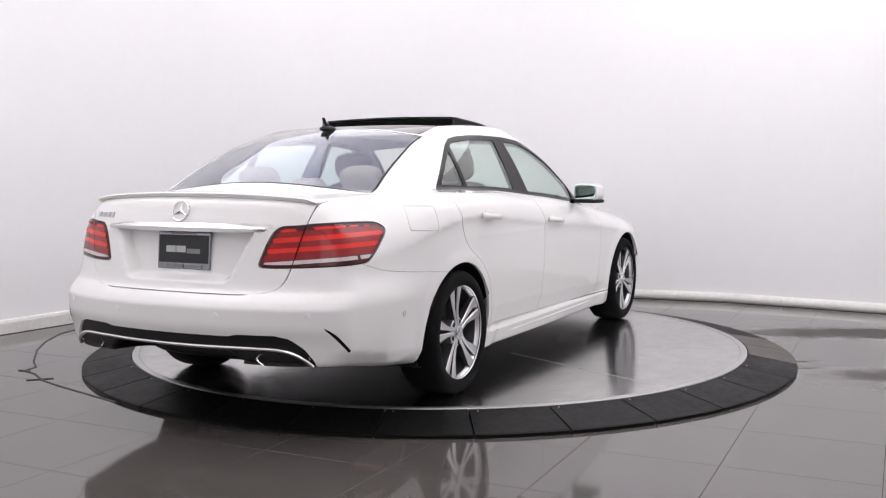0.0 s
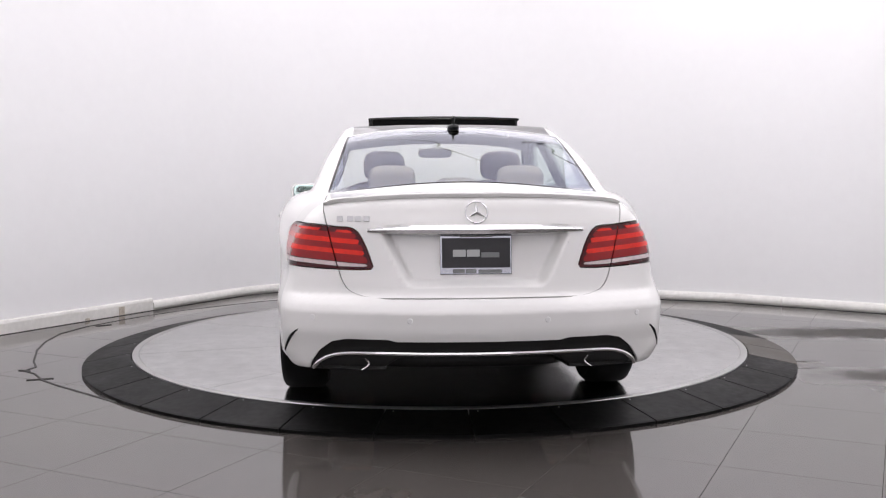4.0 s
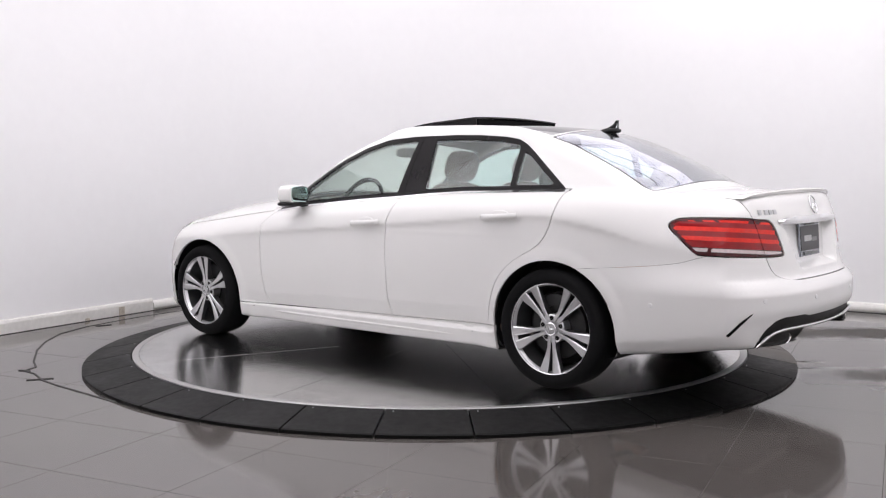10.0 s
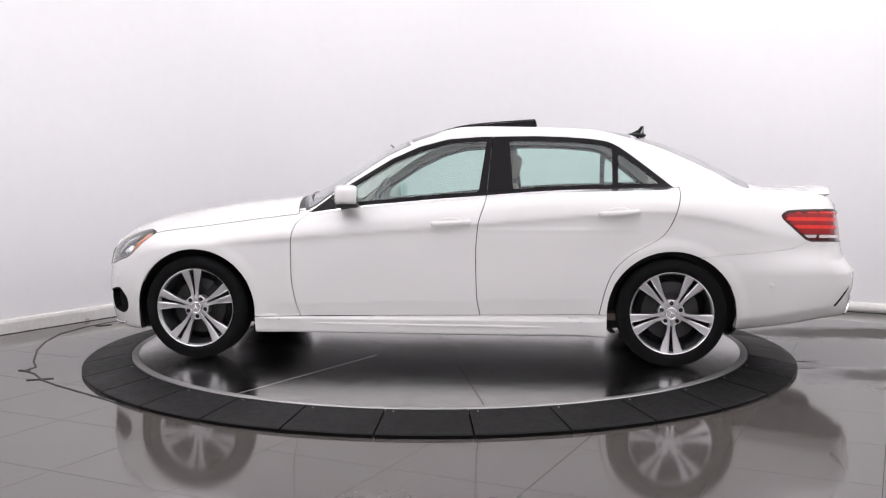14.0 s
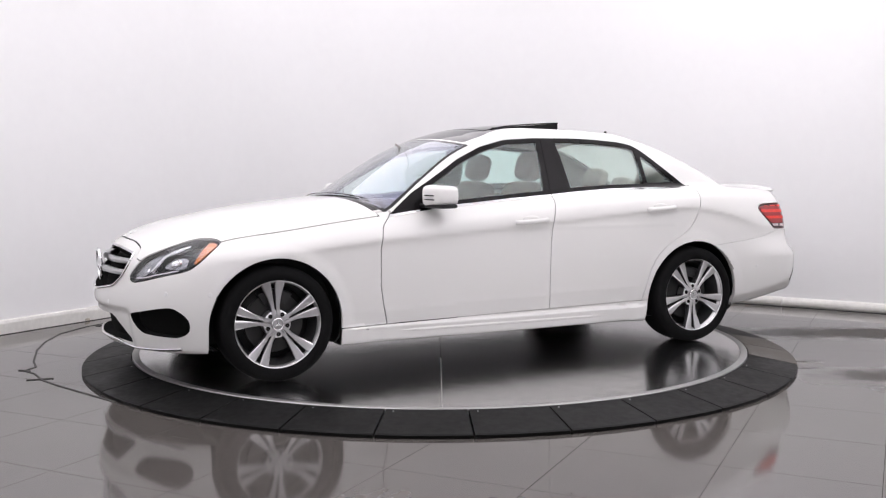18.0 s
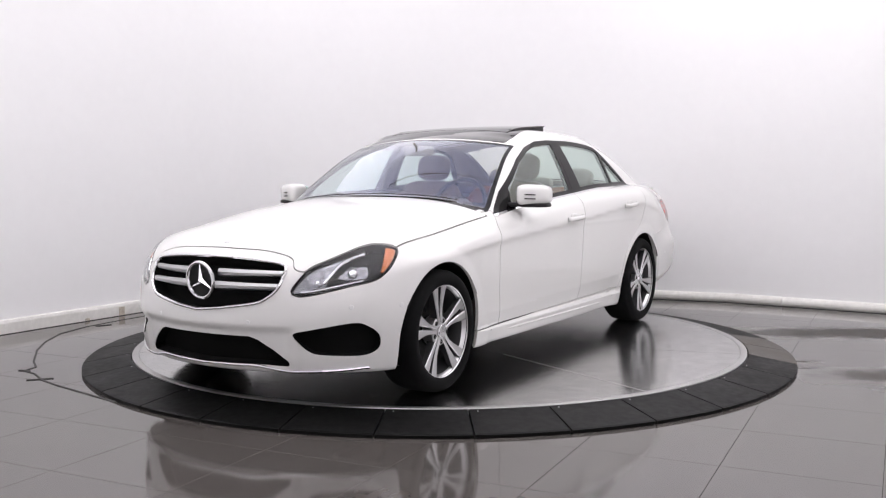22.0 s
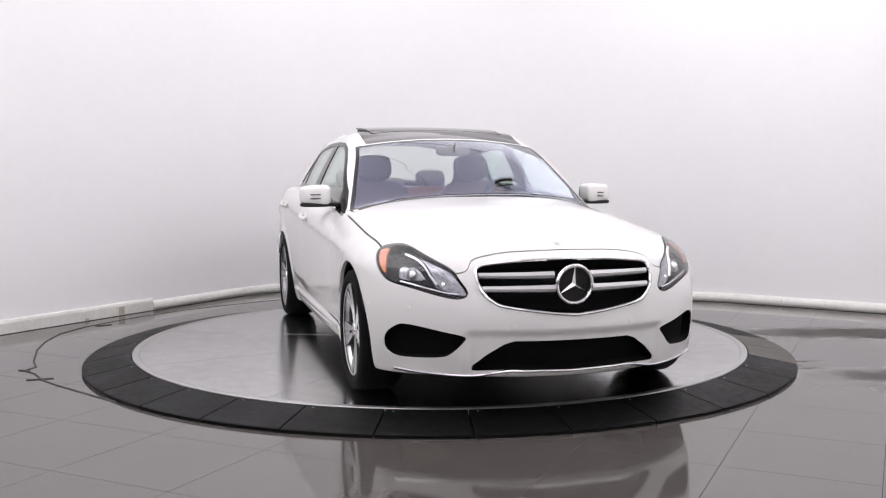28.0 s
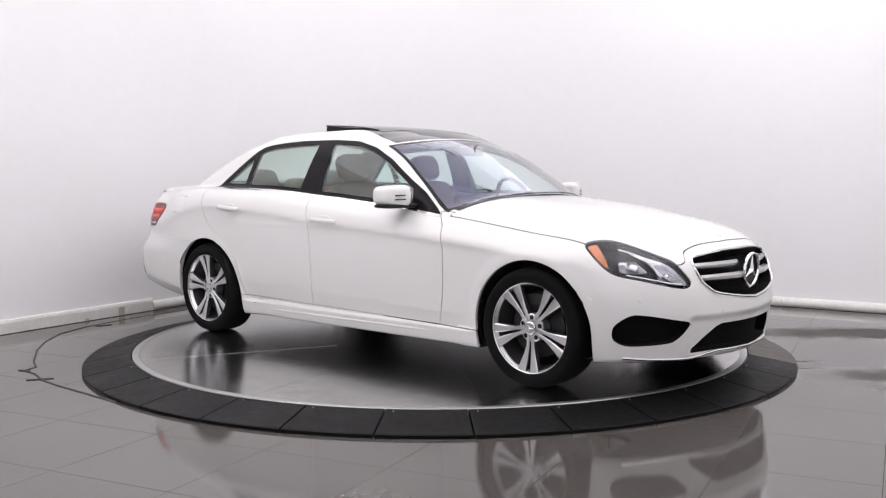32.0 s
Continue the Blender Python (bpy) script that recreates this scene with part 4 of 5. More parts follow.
        rows.append([bm.verts.new((r * math.cos(a), y, r * math.sin(a))) for r, y in ((0.118, 0.034), (0.178, 0.034), (0.186, 0.02), (0.186, -0.035), (0.118, -0.035))])
    for p, q in zip(rows, rows[1:]):
        for j in range(5):
            bm.faces.new((p[j], q[j], q[(j + 1) % 5], p[(j + 1) % 5]))
    bm.faces.new(rows[0])
    bm.faces.new(rows[-1])
    bmesh.ops.recalc_face_normals(bm, faces=bm.faces)
    part("brake_caliper", bm, DARKALLOY, w, "dark brake caliper")
    bm = bmesh.new()
    lathe(bm, [(0.06, 0.02), (0.205, -0.03), (0.21, -0.10)], 40, axis="y")
    part("wheel_back", bm, BLACK, w)


for x in (1.437, -1.437):
    for s in (1, -1):
        wheel(x, s, {(1, 1): 6, (-1, 1): 36, (1, -1): 33, (-1, -1): 10}[(1 if x > 0 else -1, s)])
        # wheel arch lining
        bm = bmesh.new()
        prof = [(0.373, 0.912), (0.385, 0.87), (0.395, 0.66), (0.02, 0.66)]
        rows = []
        for i in range(25):
            a = radians(-35 + 250 * i / 24)
            row = []
            for r, y in prof:
                px, pz = r * math.cos(a), r * math.sin(a)
                row.append(bm.verts.new((x + px, s * (min(y, 0.845) if pz < 0.13 else y), max(0.31 + pz, 0.19))))
            rows.append(row)
        for p, q in zip(rows, rows[1:]):
            for j in range(3):
                bm.faces.new((p[j], q[j], q[j + 1], p[j + 1]))
        part("wheel_arch", bm, BLACK, car, "black wheel arch lining", True)


# ---- fittings on the car ----
def on_form(start, way, sink=0.0):
    """The point where a straight line meets the car's form, sunk by so much below it."""
    d = np.array(way, float) / np.linalg.norm(way)
    o = np.array(start, float)
    s = np.linspace(0, 1.5, 1501)
    X = o + s[:, None] * d
    v = car_field(X[:, 0], X[:, 1], X[:, 2])
    k = int(np.argmax(v < 0)) if (v < 0).any() else int(np.argmin(v))
    p = X[max(k, 1) - 1] + (X[k] - X[max(k, 1) - 1]) * 0.5
    return p - form_normals(p[None])[0] * sink


def nose_at(y, z, sink=0.0):
    return on_form((2.7, y, z), (-1, 0, 0), sink)


def tail_at(y, z, sink=0.0):
    return on_form((-3.0, y, z), (1, 0, 0), sink)


def corner_at(h, z, sink=0.0):
    """A point of the front corner, from its oblique coordinate."""
    return on_form((1.75 - h * 0.70711, 1.75 + h * 0.70711, z), (-1, -1, 0), sink)


def flank_at(x, z, sink=0.0):
    return on_form((x, 1.3, z), (0, -1, 0), sink)


def spline(pts, n=6):
    out = []
    m = len(pts)
    for i in range(m - 1):
        p = [np.array(pts[min(max(i + k, 0), m - 1)], float) for k in (-1, 0, 1, 2)]
        for j in range(n):
            t = j / n
            out.append(0.5 * (2 * p[1] + (p[2] - p[0]) * t + (2 * p[0] - 5 * p[1] + 4 * p[2] - p[3]) * t**2 + (3 * p[1] - p[0] - 3 * p[2] + p[3]) * t**3))
    out.append(np.array(pts[-1], float))
    return out


def tube(bm, pts, r, n=8, flat=1.0, up=(0, 0, 1), closed=False, taper=None):
    """A rod along points; flat squeezes it across the up direction's normal."""
    pts = [Vector(p) for p in pts]
    rings = []
    m = len(pts)
    for i, p in enumerate(pts):
        a = pts[(i - 1) % m] if closed or i else p
        b = pts[(i + 1) % m] if closed or i < m - 1 else p
        d = (b - a).normalized()
        u = Vector(up)
        side = d.cross(u)
        if side.length < 1e-4:
            side = d.cross(Vector((1, 0, 0)))
        side.normalize()
        u = side.cross(d).normalized()
        k = taper[i] if taper else 1
        rings.append([bm.verts.new(p + (side * math.cos(2 * math.pi * j / n) * flat + u * math.sin(2 * math.pi * j / n)) * r * k) for j in range(n)])
    for i in range(m if closed else m - 1):
        p, q = rings[i], rings[(i + 1) % m]
        for j in range(n):
            bm.faces.new((p[j], p[(j + 1) % n], q[(j + 1) % n], q[j]))
    if not closed:
        bm.faces.new(rings[0][::-1])
        bm.faces.new(rings[-1])
    bmesh.ops.recalc_face_normals(bm, faces=bm.faces)
    return bm


def blob(bm, c, half, e=0.5, n=20, m=Matrix()):
    """A rounded box (superellipsoid) about c."""
    def p(v, k):
        return math.copysign(abs(v) ** k, v)
    rows = []
    for i in range(1, n):
        t = -math.pi / 2 + math.pi * i / n
        row = []
        for j in range(2 * n):
            a = 2 * math.pi * j / (2 * n)
            row.append(bm.verts.new(m @ (Vector(c) + Vector((half[0] * p(math.cos(t), e) * p(math.cos(a), e), half[1] * p(math.cos(t), e) * p(math.sin(a), e), half[2] * p(math.sin(t), e))))))
        rows.append(row)
    lo, hi = bm.verts.new(m @ (Vector(c) - Vector((0, 0, half[2])))), bm.verts.new(m @ (Vector(c) + Vector((0, 0, half[2]))))
    k = 2 * n
    for a, b in zip(rows, rows[1:]):
        for j in range(k):
            bm.faces.new((a[j], a[(j + 1) % k], b[(j + 1) % k], b[j]))
    for j in range(k):
        bm.faces.new((lo, rows[0][(j + 1) % k], rows[0][j]))
        bm.faces.new((hi, rows[-1][j], rows[-1][(j + 1) % k]))
    return bm


def mirrored(points, s):
    return [(p[0], p[1] * s, p[2]) for p in points]


def star(bm, r, thick):
    """Three tapered ridged points in the y-z plane, facing +x."""
    for k in range(3):
        a = radians(90 + 120 * k)
        tip = (0.001, r * math.cos(a), r * math.sin(a))
        b0, b1 = a + radians(60), a - radians(60)
        w = r * 0.17
        v = [bm.verts.new(q) for q in ((thick, 0, 0), tip, (0, w * math.cos(b0), w * math.sin(b0)), (0, w * math.cos(b1), w * math.sin(b1)), (-0.004, 0, 0))]
        for f in ((0, 2, 1), (0, 1, 3), (4, 1, 2), (4, 3, 1)):
            bm.faces.new([v[i] for i in f])
    bmesh.ops.recalc_face_normals(bm, faces=bm.faces)
    return bm


def ring_yz(bm, r, thick):
    return tube(bm, [(0, r * math.cos(2 * math.pi * i / 40), r * math.sin(2 * math.pi * i / 40)) for i in range(40)], thick, 8, up=(1, 0, 0), closed=True)


# grille: frame, bars, round emblem
outline = [p for p in GRILLE if p[0] >= 0]
loop = [nose_at(y, z, -0.001) for y, z in outline]
loop = spline(loop, 3)
loop = loop + [np.array((p[0], -p[1], p[2])) for p in loop[::-1][1:-1]]
bm = bmesh.new()
tube(bm, loop, 0.008, 8, closed=True)
grille = part("grille", bm, CHROME, car, "black grille with two silver bars", True)
bpy.data.objects["grille_back"].parent = grille
for z, w in ((0.662, 0.436), (0.598, 0.425)):
    for s in (1, -1):
        bm = bmesh.new()
        rows = []
        for i in range(13):
            y = 0.085 + (w - 0.085) * i / 12
            c = nose_at(y, z, 0.012)
            hgt = 0.026 - 0.007 * i / 12
            rows.append([bm.verts.new(v) for v in ((c[0] - 0.03, s * y, c[2] + hgt * 0.6), (c[0], s * y, c[2] + hgt * 0.75), (c[0] + 0.008, s * y, c[2] + 0.1 * hgt), (c[0] + 0.006, s * y, c[2] - hgt * 0.5), (c[0] - 0.03, s * y, c[2] - hgt))])
        for p, q in zip(rows, rows[1:]):
            for j in range(5):
                bm.faces.new((p[j], q[j], q[(j + 1) % 5], p[(j + 1) % 5]))
        bm.faces.new(rows[0])
        bm.faces.new(rows[-1])
        bmesh.ops.recalc_face_normals(bm, faces=bm.faces)
        part("grille_bar", bm, SATIN, grille, "silver grille bar")
bm = bmesh.new()
ring_yz(bm, 0.088, 0.0095)
part("emblem_ring", bm, CHROME, grille, "chrome emblem ring", True, pose(2.256, 0, 0.614, 0, 4))
bm = bmesh.new()
star(bm, 0.088, 0.016)
part("emblem", bm, CHROME, grille, "chrome three-pointed emblem", at=pose(2.254, 0, 0.614, 0, 4))
bm = bmesh.new()
lathe(bm, [(0.001, 0.0), (0.088, 0.0)], 32)
part("emblem_plate", bm, BLACK, grille, at=pose(2.247, 0, 0.614, 0, 94))
bm = bmesh.new()
lathe(bm, [(0.001, 0.004), (0.018, 0.003), (0.022, 0.0), (0.022, -0.002)], 24)
c = on_form((2.06, 0, 1.2), (0, 0, -1))
part("badge", bm, SATIN, hood, "small round silver badge", True, pose(c[0], 0, c[2], 0, 20))

# chrome lip and parking sensors of the front bumper
lip = [nose_at(y, z, -0.002) for y, z in ((0.0, 0.205), (0.2, 0.209), (0.30, 0.211), (0.36, 0.203), (0.43, 0.190), (0.50, 0.186), (0.6, 0.190), (0.70, 0.196), (0.79, 0.206))]
lip = spline(lip, 3)
bm = bmesh.new()
tube(bm, [np.array((p[0], -p[1], p[2])) for p in lip[::-1][:-1]] + lip, 0.0085, 8)
part("chrome_lip", bm, CHROME, front_bumper, "thin chrome lip", True)
for y, z in ((0.30, 0.425), (0.74, 0.50), (0.855, 0.50)):
    for s in (1, -1):
        c = nose_at(y, z) if y < 0.8 else flank_at(1.80, z)
        n = form_normals(c[None])[0]
        bm = bmesh.new()
        lathe(bm, [(0.001, 0.002), (0.010, 0.002), (0.012, 0.0), (0.012, -0.004)], 20)
        part("parking_sensor", bm, SENSOR, front_bumper, at=Matrix.Translation((c[0], s * c[1], c[2])) @ Vector((n[0], s * n[1], n[2])).to_track_quat("Z", "Y").to_matrix().to_4x4())
for y, z in ((0.29, 0.52), (0.70, 0.53)):
    for s in (1, -1):
        c = tail_at(y, z)
        n = form_normals(c[None])[0]
        bm = bmesh.new()
        lathe(bm, [(0.001, 0.002), (0.010, 0.002), (0.012, 0.0), (0.012, -0.004)], 20)
        part("parking_sensor", bm, SENSOR, rear_bumper, at=Matrix.Translation((c[0], s * c[1], c[2])) @ Vector((n[0], s * n[1], n[2])).to_track_quat("Z", "Y").to_matrix().to_4x4())
for s in (1, -1):
    c = flank_at(-2.0, 0.49)
    bm = bmesh.new()
    lathe(bm, [(0.001, 0.002), (0.010, 0.002), (0.012, 0.0), (0.012, -0.004)], 20, axis="y")
    part("parking_sensor", bm, SENSOR, rear_bumper, at=pose(c[0], s * c[1], c[2]))

# headlamps
for s in (1, -1):
    head = panel("headlamp", headlamp, LAMPBOWL, car, side=s, offset=-0.055, depth=-0.05, label="dark projector headlamp behind a clear cover")
    cover = panel("lamp_cover", headlamp, CLEAR, head, side=s, shell=0.003, label="clear lamp cover")
    cover.visible_shadow = False
    rim, _ = take(headlamp, lambda q: -loop_sd(side_h(q), q[:, 2], HEAD) - 0.005)
    panel("lamp_border", rim, BLACK, head, side=s, offset=-0.004, label="black lamp edge")
    amber, _ = take(headlamp, lambda q: np.maximum(loop_sd(side_h(q), q[:, 2], HEAD) + 0.012, -0.722 + 0.35 * (q[:, 2] - 0.72) - side_h(q)))
    panel("amber_reflector", amber, AMBER, head, side=s, offset=-0.008, label="amber side reflector")
    brow, _ = take(headlamp, lambda q: np.maximum(loop_sd(side_h(q), q[:, 2], HEAD) + 0.010, curve_at([(-1.2, 0.555), (-1.13, 0.572), (-1.07, 0.590), (-1.02, 0.622), (-0.985, 0.664), (-0.945, 0.709), (-0.89, 0.744), (-0.81, 0.768), (-0.6, 0.79)], side_h(q)) - q[:, 2]))
    panel("lamp_brow", brow, LAMPSILVER, head, side=s, offset=-0.022, label="smoky silver upper lamp panel")
    for u0, u1, w0, w1 in ((-1.085, -1.000, 0.598, 0.650), (-0.945, -0.800, 0.640, 0.705)):
        bowl, _ = take(headlamp, lambda q: loop_sd(side_h(q), q[:, 2], rounded([(u0, w0), (u1 - 0.02, w0), (u1, (w0 + w1) / 2), (u1 - 0.01, w1), (u0 + 0.05, w1 - 0.01), (u0 + 0.02, (w0 + w1) / 2)], 3)))
        panel("lamp_reflector", bowl, LAMPSILVER, head, side=s, offset=-0.040, label="silver lamp reflector")
    for h, z, r in ((-1.045, 0.625, 0.024), (-0.875, 0.672, 0.030)):
        c = corner_at(h, z, 0.055)
        bm = bmesh.new()
        lathe(bm, [(0.001, 0.042), (r * 0.5, 0.036), (r * 0.85, 0.018), (r, 0.0), (r * 1.03, 0.004), (r * 1.25, 0.010), (r * 1.25, -0.02)], 28)
        part("projector", bm, LENSSILVER, head, "silver projector lens", True, Matrix.Translation((c[0], s * c[1], c[2])) @ Vector((1, 0.35 * s, 0)).to_track_quat("Z", "Y").to_matrix().to_4x4())
    bar = spline(mirrored([corner_at(h, z, 0.016) for h, z in ((-1.13, 0.572), (-1.06, 0.580), (-0.98, 0.596), (-0.90, 0.612), (-0.83, 0.625))], s), 4)
    bm = bmesh.new()
    tube(bm, bar, 0.0055, 6)
    part("light_strip", bm, LENSSILVER, head, "pale light strip", True)
    bar = spline(mirrored([corner_at(h, z, 0.024) for h, z in ((-1.02, 0.615), (-0.985, 0.655), (-0.945, 0.70), (-0.89, 0.735), (-0.81, 0.76))], s), 4)
    bm = bmesh.new()
    tube(bm, bar, 0.0095, 6)
    part("light_strip", bm, LENSSILVER, head, "pale light strip", True)

# rear lamps: the outer one on the body, the inner one on the boot lid
lamp_in, lamp_out = take(rearlamp, lambda q: q[:, 1] - curve_at([(0.70, 0.583), (0.733, 0.592), (0.926, 0.643)], q[:, 2]), GAP)
def band_height(q):
    return q[:, 2] - 0.02 * np.clip((q[:, 1] - 0.6) / 0.25, -0.5, 1)


for sheet in (lamp_out, lamp_in):
    for s in (1, -1):
        lamp = panel("rear_lamp", sheet, DARKRED, car, side=s, offset=-0.002, label="red rear lamp with a pale lower strip")
        for lo, hi, mat, name in ((0.763, 0.795, REDLENS, "red_band"), (0.795, 0.815, REDBAR, "light_bar"), (0.815, 0.840, REDLENS, "red_band"), (0.840, 0.861, REDBAR, "light_bar"), (0.861, 0.885, REDLENS, "red_band"), (0.885, 0.899, REDBAR, "light_bar"), (0.742, 0.759, WHITELENS, "reverse_strip")):
            band, _ = take(sheet, lambda q: np.maximum(loop_sd(rear_h(q), q[:, 2], REARLAMP) + 0.013, np.maximum(lo - band_height(q), band_height(q) - hi)))
            if band[1]:
                panel(name, band, mat, lamp, side=s, offset=0.0005 if mat is REDLENS else 0.002, depth=0.003)

# lip spoiler along the boot lid's edge
bm = bmesh.new()
rows = []
for i in range(41):
    y = -0.655 + 1.31 * i / 40
    x = -2.432 + 0.16 * y * y + 0.12 * y**4
    k = min(1.0, (0.66 - abs(y)) / 0.05 + 0.15)
    c = [on_form((x + d, y, 1.3), (0, 0, -1))[2] for d in (0.10, 0.03)]
    rows.append([bm.verts.new(v) for v in ((x + 0.10, y, c[0] + 0.0005), (x + 0.03, y, c[1] + 0.006 * k), (x - 0.022, y, c[1] + 0.012 * k), (x - 0.027, y, c[1] + 0.006 * k), (x - 0.018, y, c[1] - 0.008 * k), (x + 0.015, y, c[1] - 0.016))])
for p, q in zip(rows, rows[1:]):
    for j in range(5):
        bm.faces.new((p[j], q[j], q[j + 1], p[j + 1]))
bmesh.ops.recalc_face_normals(bm, faces=bm.faces)
part("spoiler", bm, PAINT, boot, "white lip spoiler", True)

# boot lid: chrome strip, emblem, badge bars, number plate
bm = bmesh.new()
rows = []
for i in range(33):
    y = -0.465 + 0.93 * i / 32
    c = tail_at(y, 0.918)
    k = 1 - 0.55 * (abs(y) / 0.465) ** 3
    rows.append([bm.verts.new(v) for v in ((c[0] + 0.012, y, 0.892 + 0.026 * k), (c[0] - 0.002, y, 0.892 + 0.024 * k), (c[0] - 0.017, y, 0.892 + 0.004 * k), (c[0] - 0.014, y, 0.892 - 0.015 * k), (c[0] + 0.036, y, 0.892 - 0.030 * k))])
for p, q in zip(rows, rows[1:]):
    for j in range(4):
        bm.faces.new((p[j], q[j], q[j + 1], p[j + 1]))
bmesh.ops.recalc_face_normals(bm, faces=bm.faces)
part("chrome_strip", bm, CHROME, boot, "wide chrome strip", True)
c = tail_at(0, 0.968, -0.007)
bm = bmesh.new()
ring_yz(bm, 0.047, 0.0035)
part("emblem_ring", bm, CHROME, boot, "chrome emblem ring", True, pose(c[0], 0, 0.968, 0, 18))
bm = bmesh.new()
star(bm, 0.046, 0.006)
part("emblem", bm, CHROME, boot, "chrome three-pointed emblem", at=pose(c[0], 0, 0.968, 0, -18, 180))
for y, w in ((0.583, 0.026), (0.538, 0.026), (0.503, 0.026), (0.468, 0.026)):
    c = tail_at(y, 0.942, -0.003)
    bm = bmesh.new()
    box(bm, -0.003, 0.003, -w / 2, w / 2, -0.012, 0.012, 0.002)
    part("badge_bar", bm, SATIN, boot, at=pose(c[0], y, 0.942, 0, 16, -12))
bm = bmesh.new()
box(bm, -0.008, 0.004, -0.155, 0.155, -0.085, 0.085, 0.004)
plate = part("number_plate", bm, DIMCHROME, boot, "black dealer plate in a chrome frame darkened for its reflections", at=pose(-2.470, 0.0, 0.785, 0, 4))
bm = bmesh.new()
box(bm, -0.010, -0.0075, -0.147, 0.147, -0.056, 0.072)
part("plate_face", bm, PLATEBLACK, plate)
for y0, y1, z0, z1, mat in ((0.045, 0.100, -0.008, 0.022, LETTER), (-0.015, 0.040, -0.008, 0.022, LETTER), (-0.10, -0.022, -0.012, 0.010, LETTERDIM), (0.05, 0.10, -0.079, -0.061, LETTERDIM), (0.0, 0.045, -0.079, -0.061, LETTERDIM), (-0.11, -0.01, -0.080, -0.064, LETTERDIM), (-0.07, 0.07, 0.075, 0.083, LETTERDIM)):
    bm = bmesh.new()
    box(bm, -0.0125, -0.0095, y0, y1, z0, z1)
    part("lettering_bar", bm, mat, plate)

# narrow dark slits at the rear corners
for s in (1, -1):
    pts = []
    for h, z in ((-1.222, 0.484), (-1.190, 0.466), (-1.155, 0.438), (-1.120, 0.402), (-1.095, 0.374), (-1.082, 0.362)):
        pts.append(on_form(((h - 2.8) * 0.70711, (h + 2.8) * 0.70711, z), (1, -1, 0), 0.005))
    bm = bmesh.new()
    tube(bm, mirrored(spline(pts, 3), s), 0.0078, 8, flat=1.25, up=(-0.7, 0.7 * s, 0), taper=[0.5] + [min(1.0, 0.55 + 0.1 * i) for i in range(13)] + [0.7, 0.3])
    part("slit", bm, MESHBLACK, rear_bumper, "narrow black slit", True)

# rear diffuser trim and exhaust tips
path = [tail_at(y, z, -0.001) for y, z in ((0.0, 0.378), (0.2, 0.379), (0.42, 0.381), (0.56, 0.378), (0.63, 0.362), (0.675, 0.335), (0.70, 0.305))]
path = spline(path, 4)
bm = bmesh.new()
tube(bm, [np.array((p[0], -p[1], p[2])) for p in path[::-1][:-1]] + path, 0.009, 8)
part("chrome_trim", bm, CHROME, rear_bumper, "chrome strip over the diffuser", True)
for s in (1, -1):
    shape = [(0.440, 0.322), (0.452, 0.345), (0.48, 0.353), (0.655, 0.351), (0.688, 0.342), (0.694, 0.325), (0.675, 0.296), (0.65, 0.286), (0.50, 0.286), (0.466, 0.294)]
    shape = rounded([(0.575 + (y - 0.57) * 0.92, 0.329 + (z - 0.319) * 0.78) for y, z in shape], 3)
    bm = bmesh.new()
    rings = []
    for dx, k in ((0.06, 1.0), (-0.002, 1.0), (-0.008, 0.97), (-0.004, 0.91), (0.06, 0.86)):
        ring_v = []
        for y, z in shape:
            c = -2.578 + 0.17 * y**2 + 0.17 * y**4
            ring_v.append(bm.verts.new((c + dx, s * (0.575 + (y - 0.575) * k), 0.329 + (z - 0.329) * k)))
        rings.append(ring_v)
    for a, b in zip(rings, rings[1:]):
        for j in range(len(shape)):
            k = (j + 1) % len(shape)
            bm.faces.new((a[j], a[k], b[k], b[j]))
    bmesh.ops.recalc_face_normals(bm, faces=bm.faces)
    tip = part("exhaust_tip", bm, CHROME, rear_bumper, "chrome exhaust tip", True)
    bm = bmesh.new()
    bm.faces.new([bm.verts.new((-2.548 + 0.17 * y**2 + 0.17 * y**4, s * y, z)) for y, z in shape])
    part("exhaust_bore", bm, BLACK, tip)
bm = bmesh.new()
blob(bm, (-2.12, 0, 0.295), (0.17, 0.46, 0.05), 0.5, 12)
part("silencer", bm, BLACK, car, "dark exhaust silencer", True)

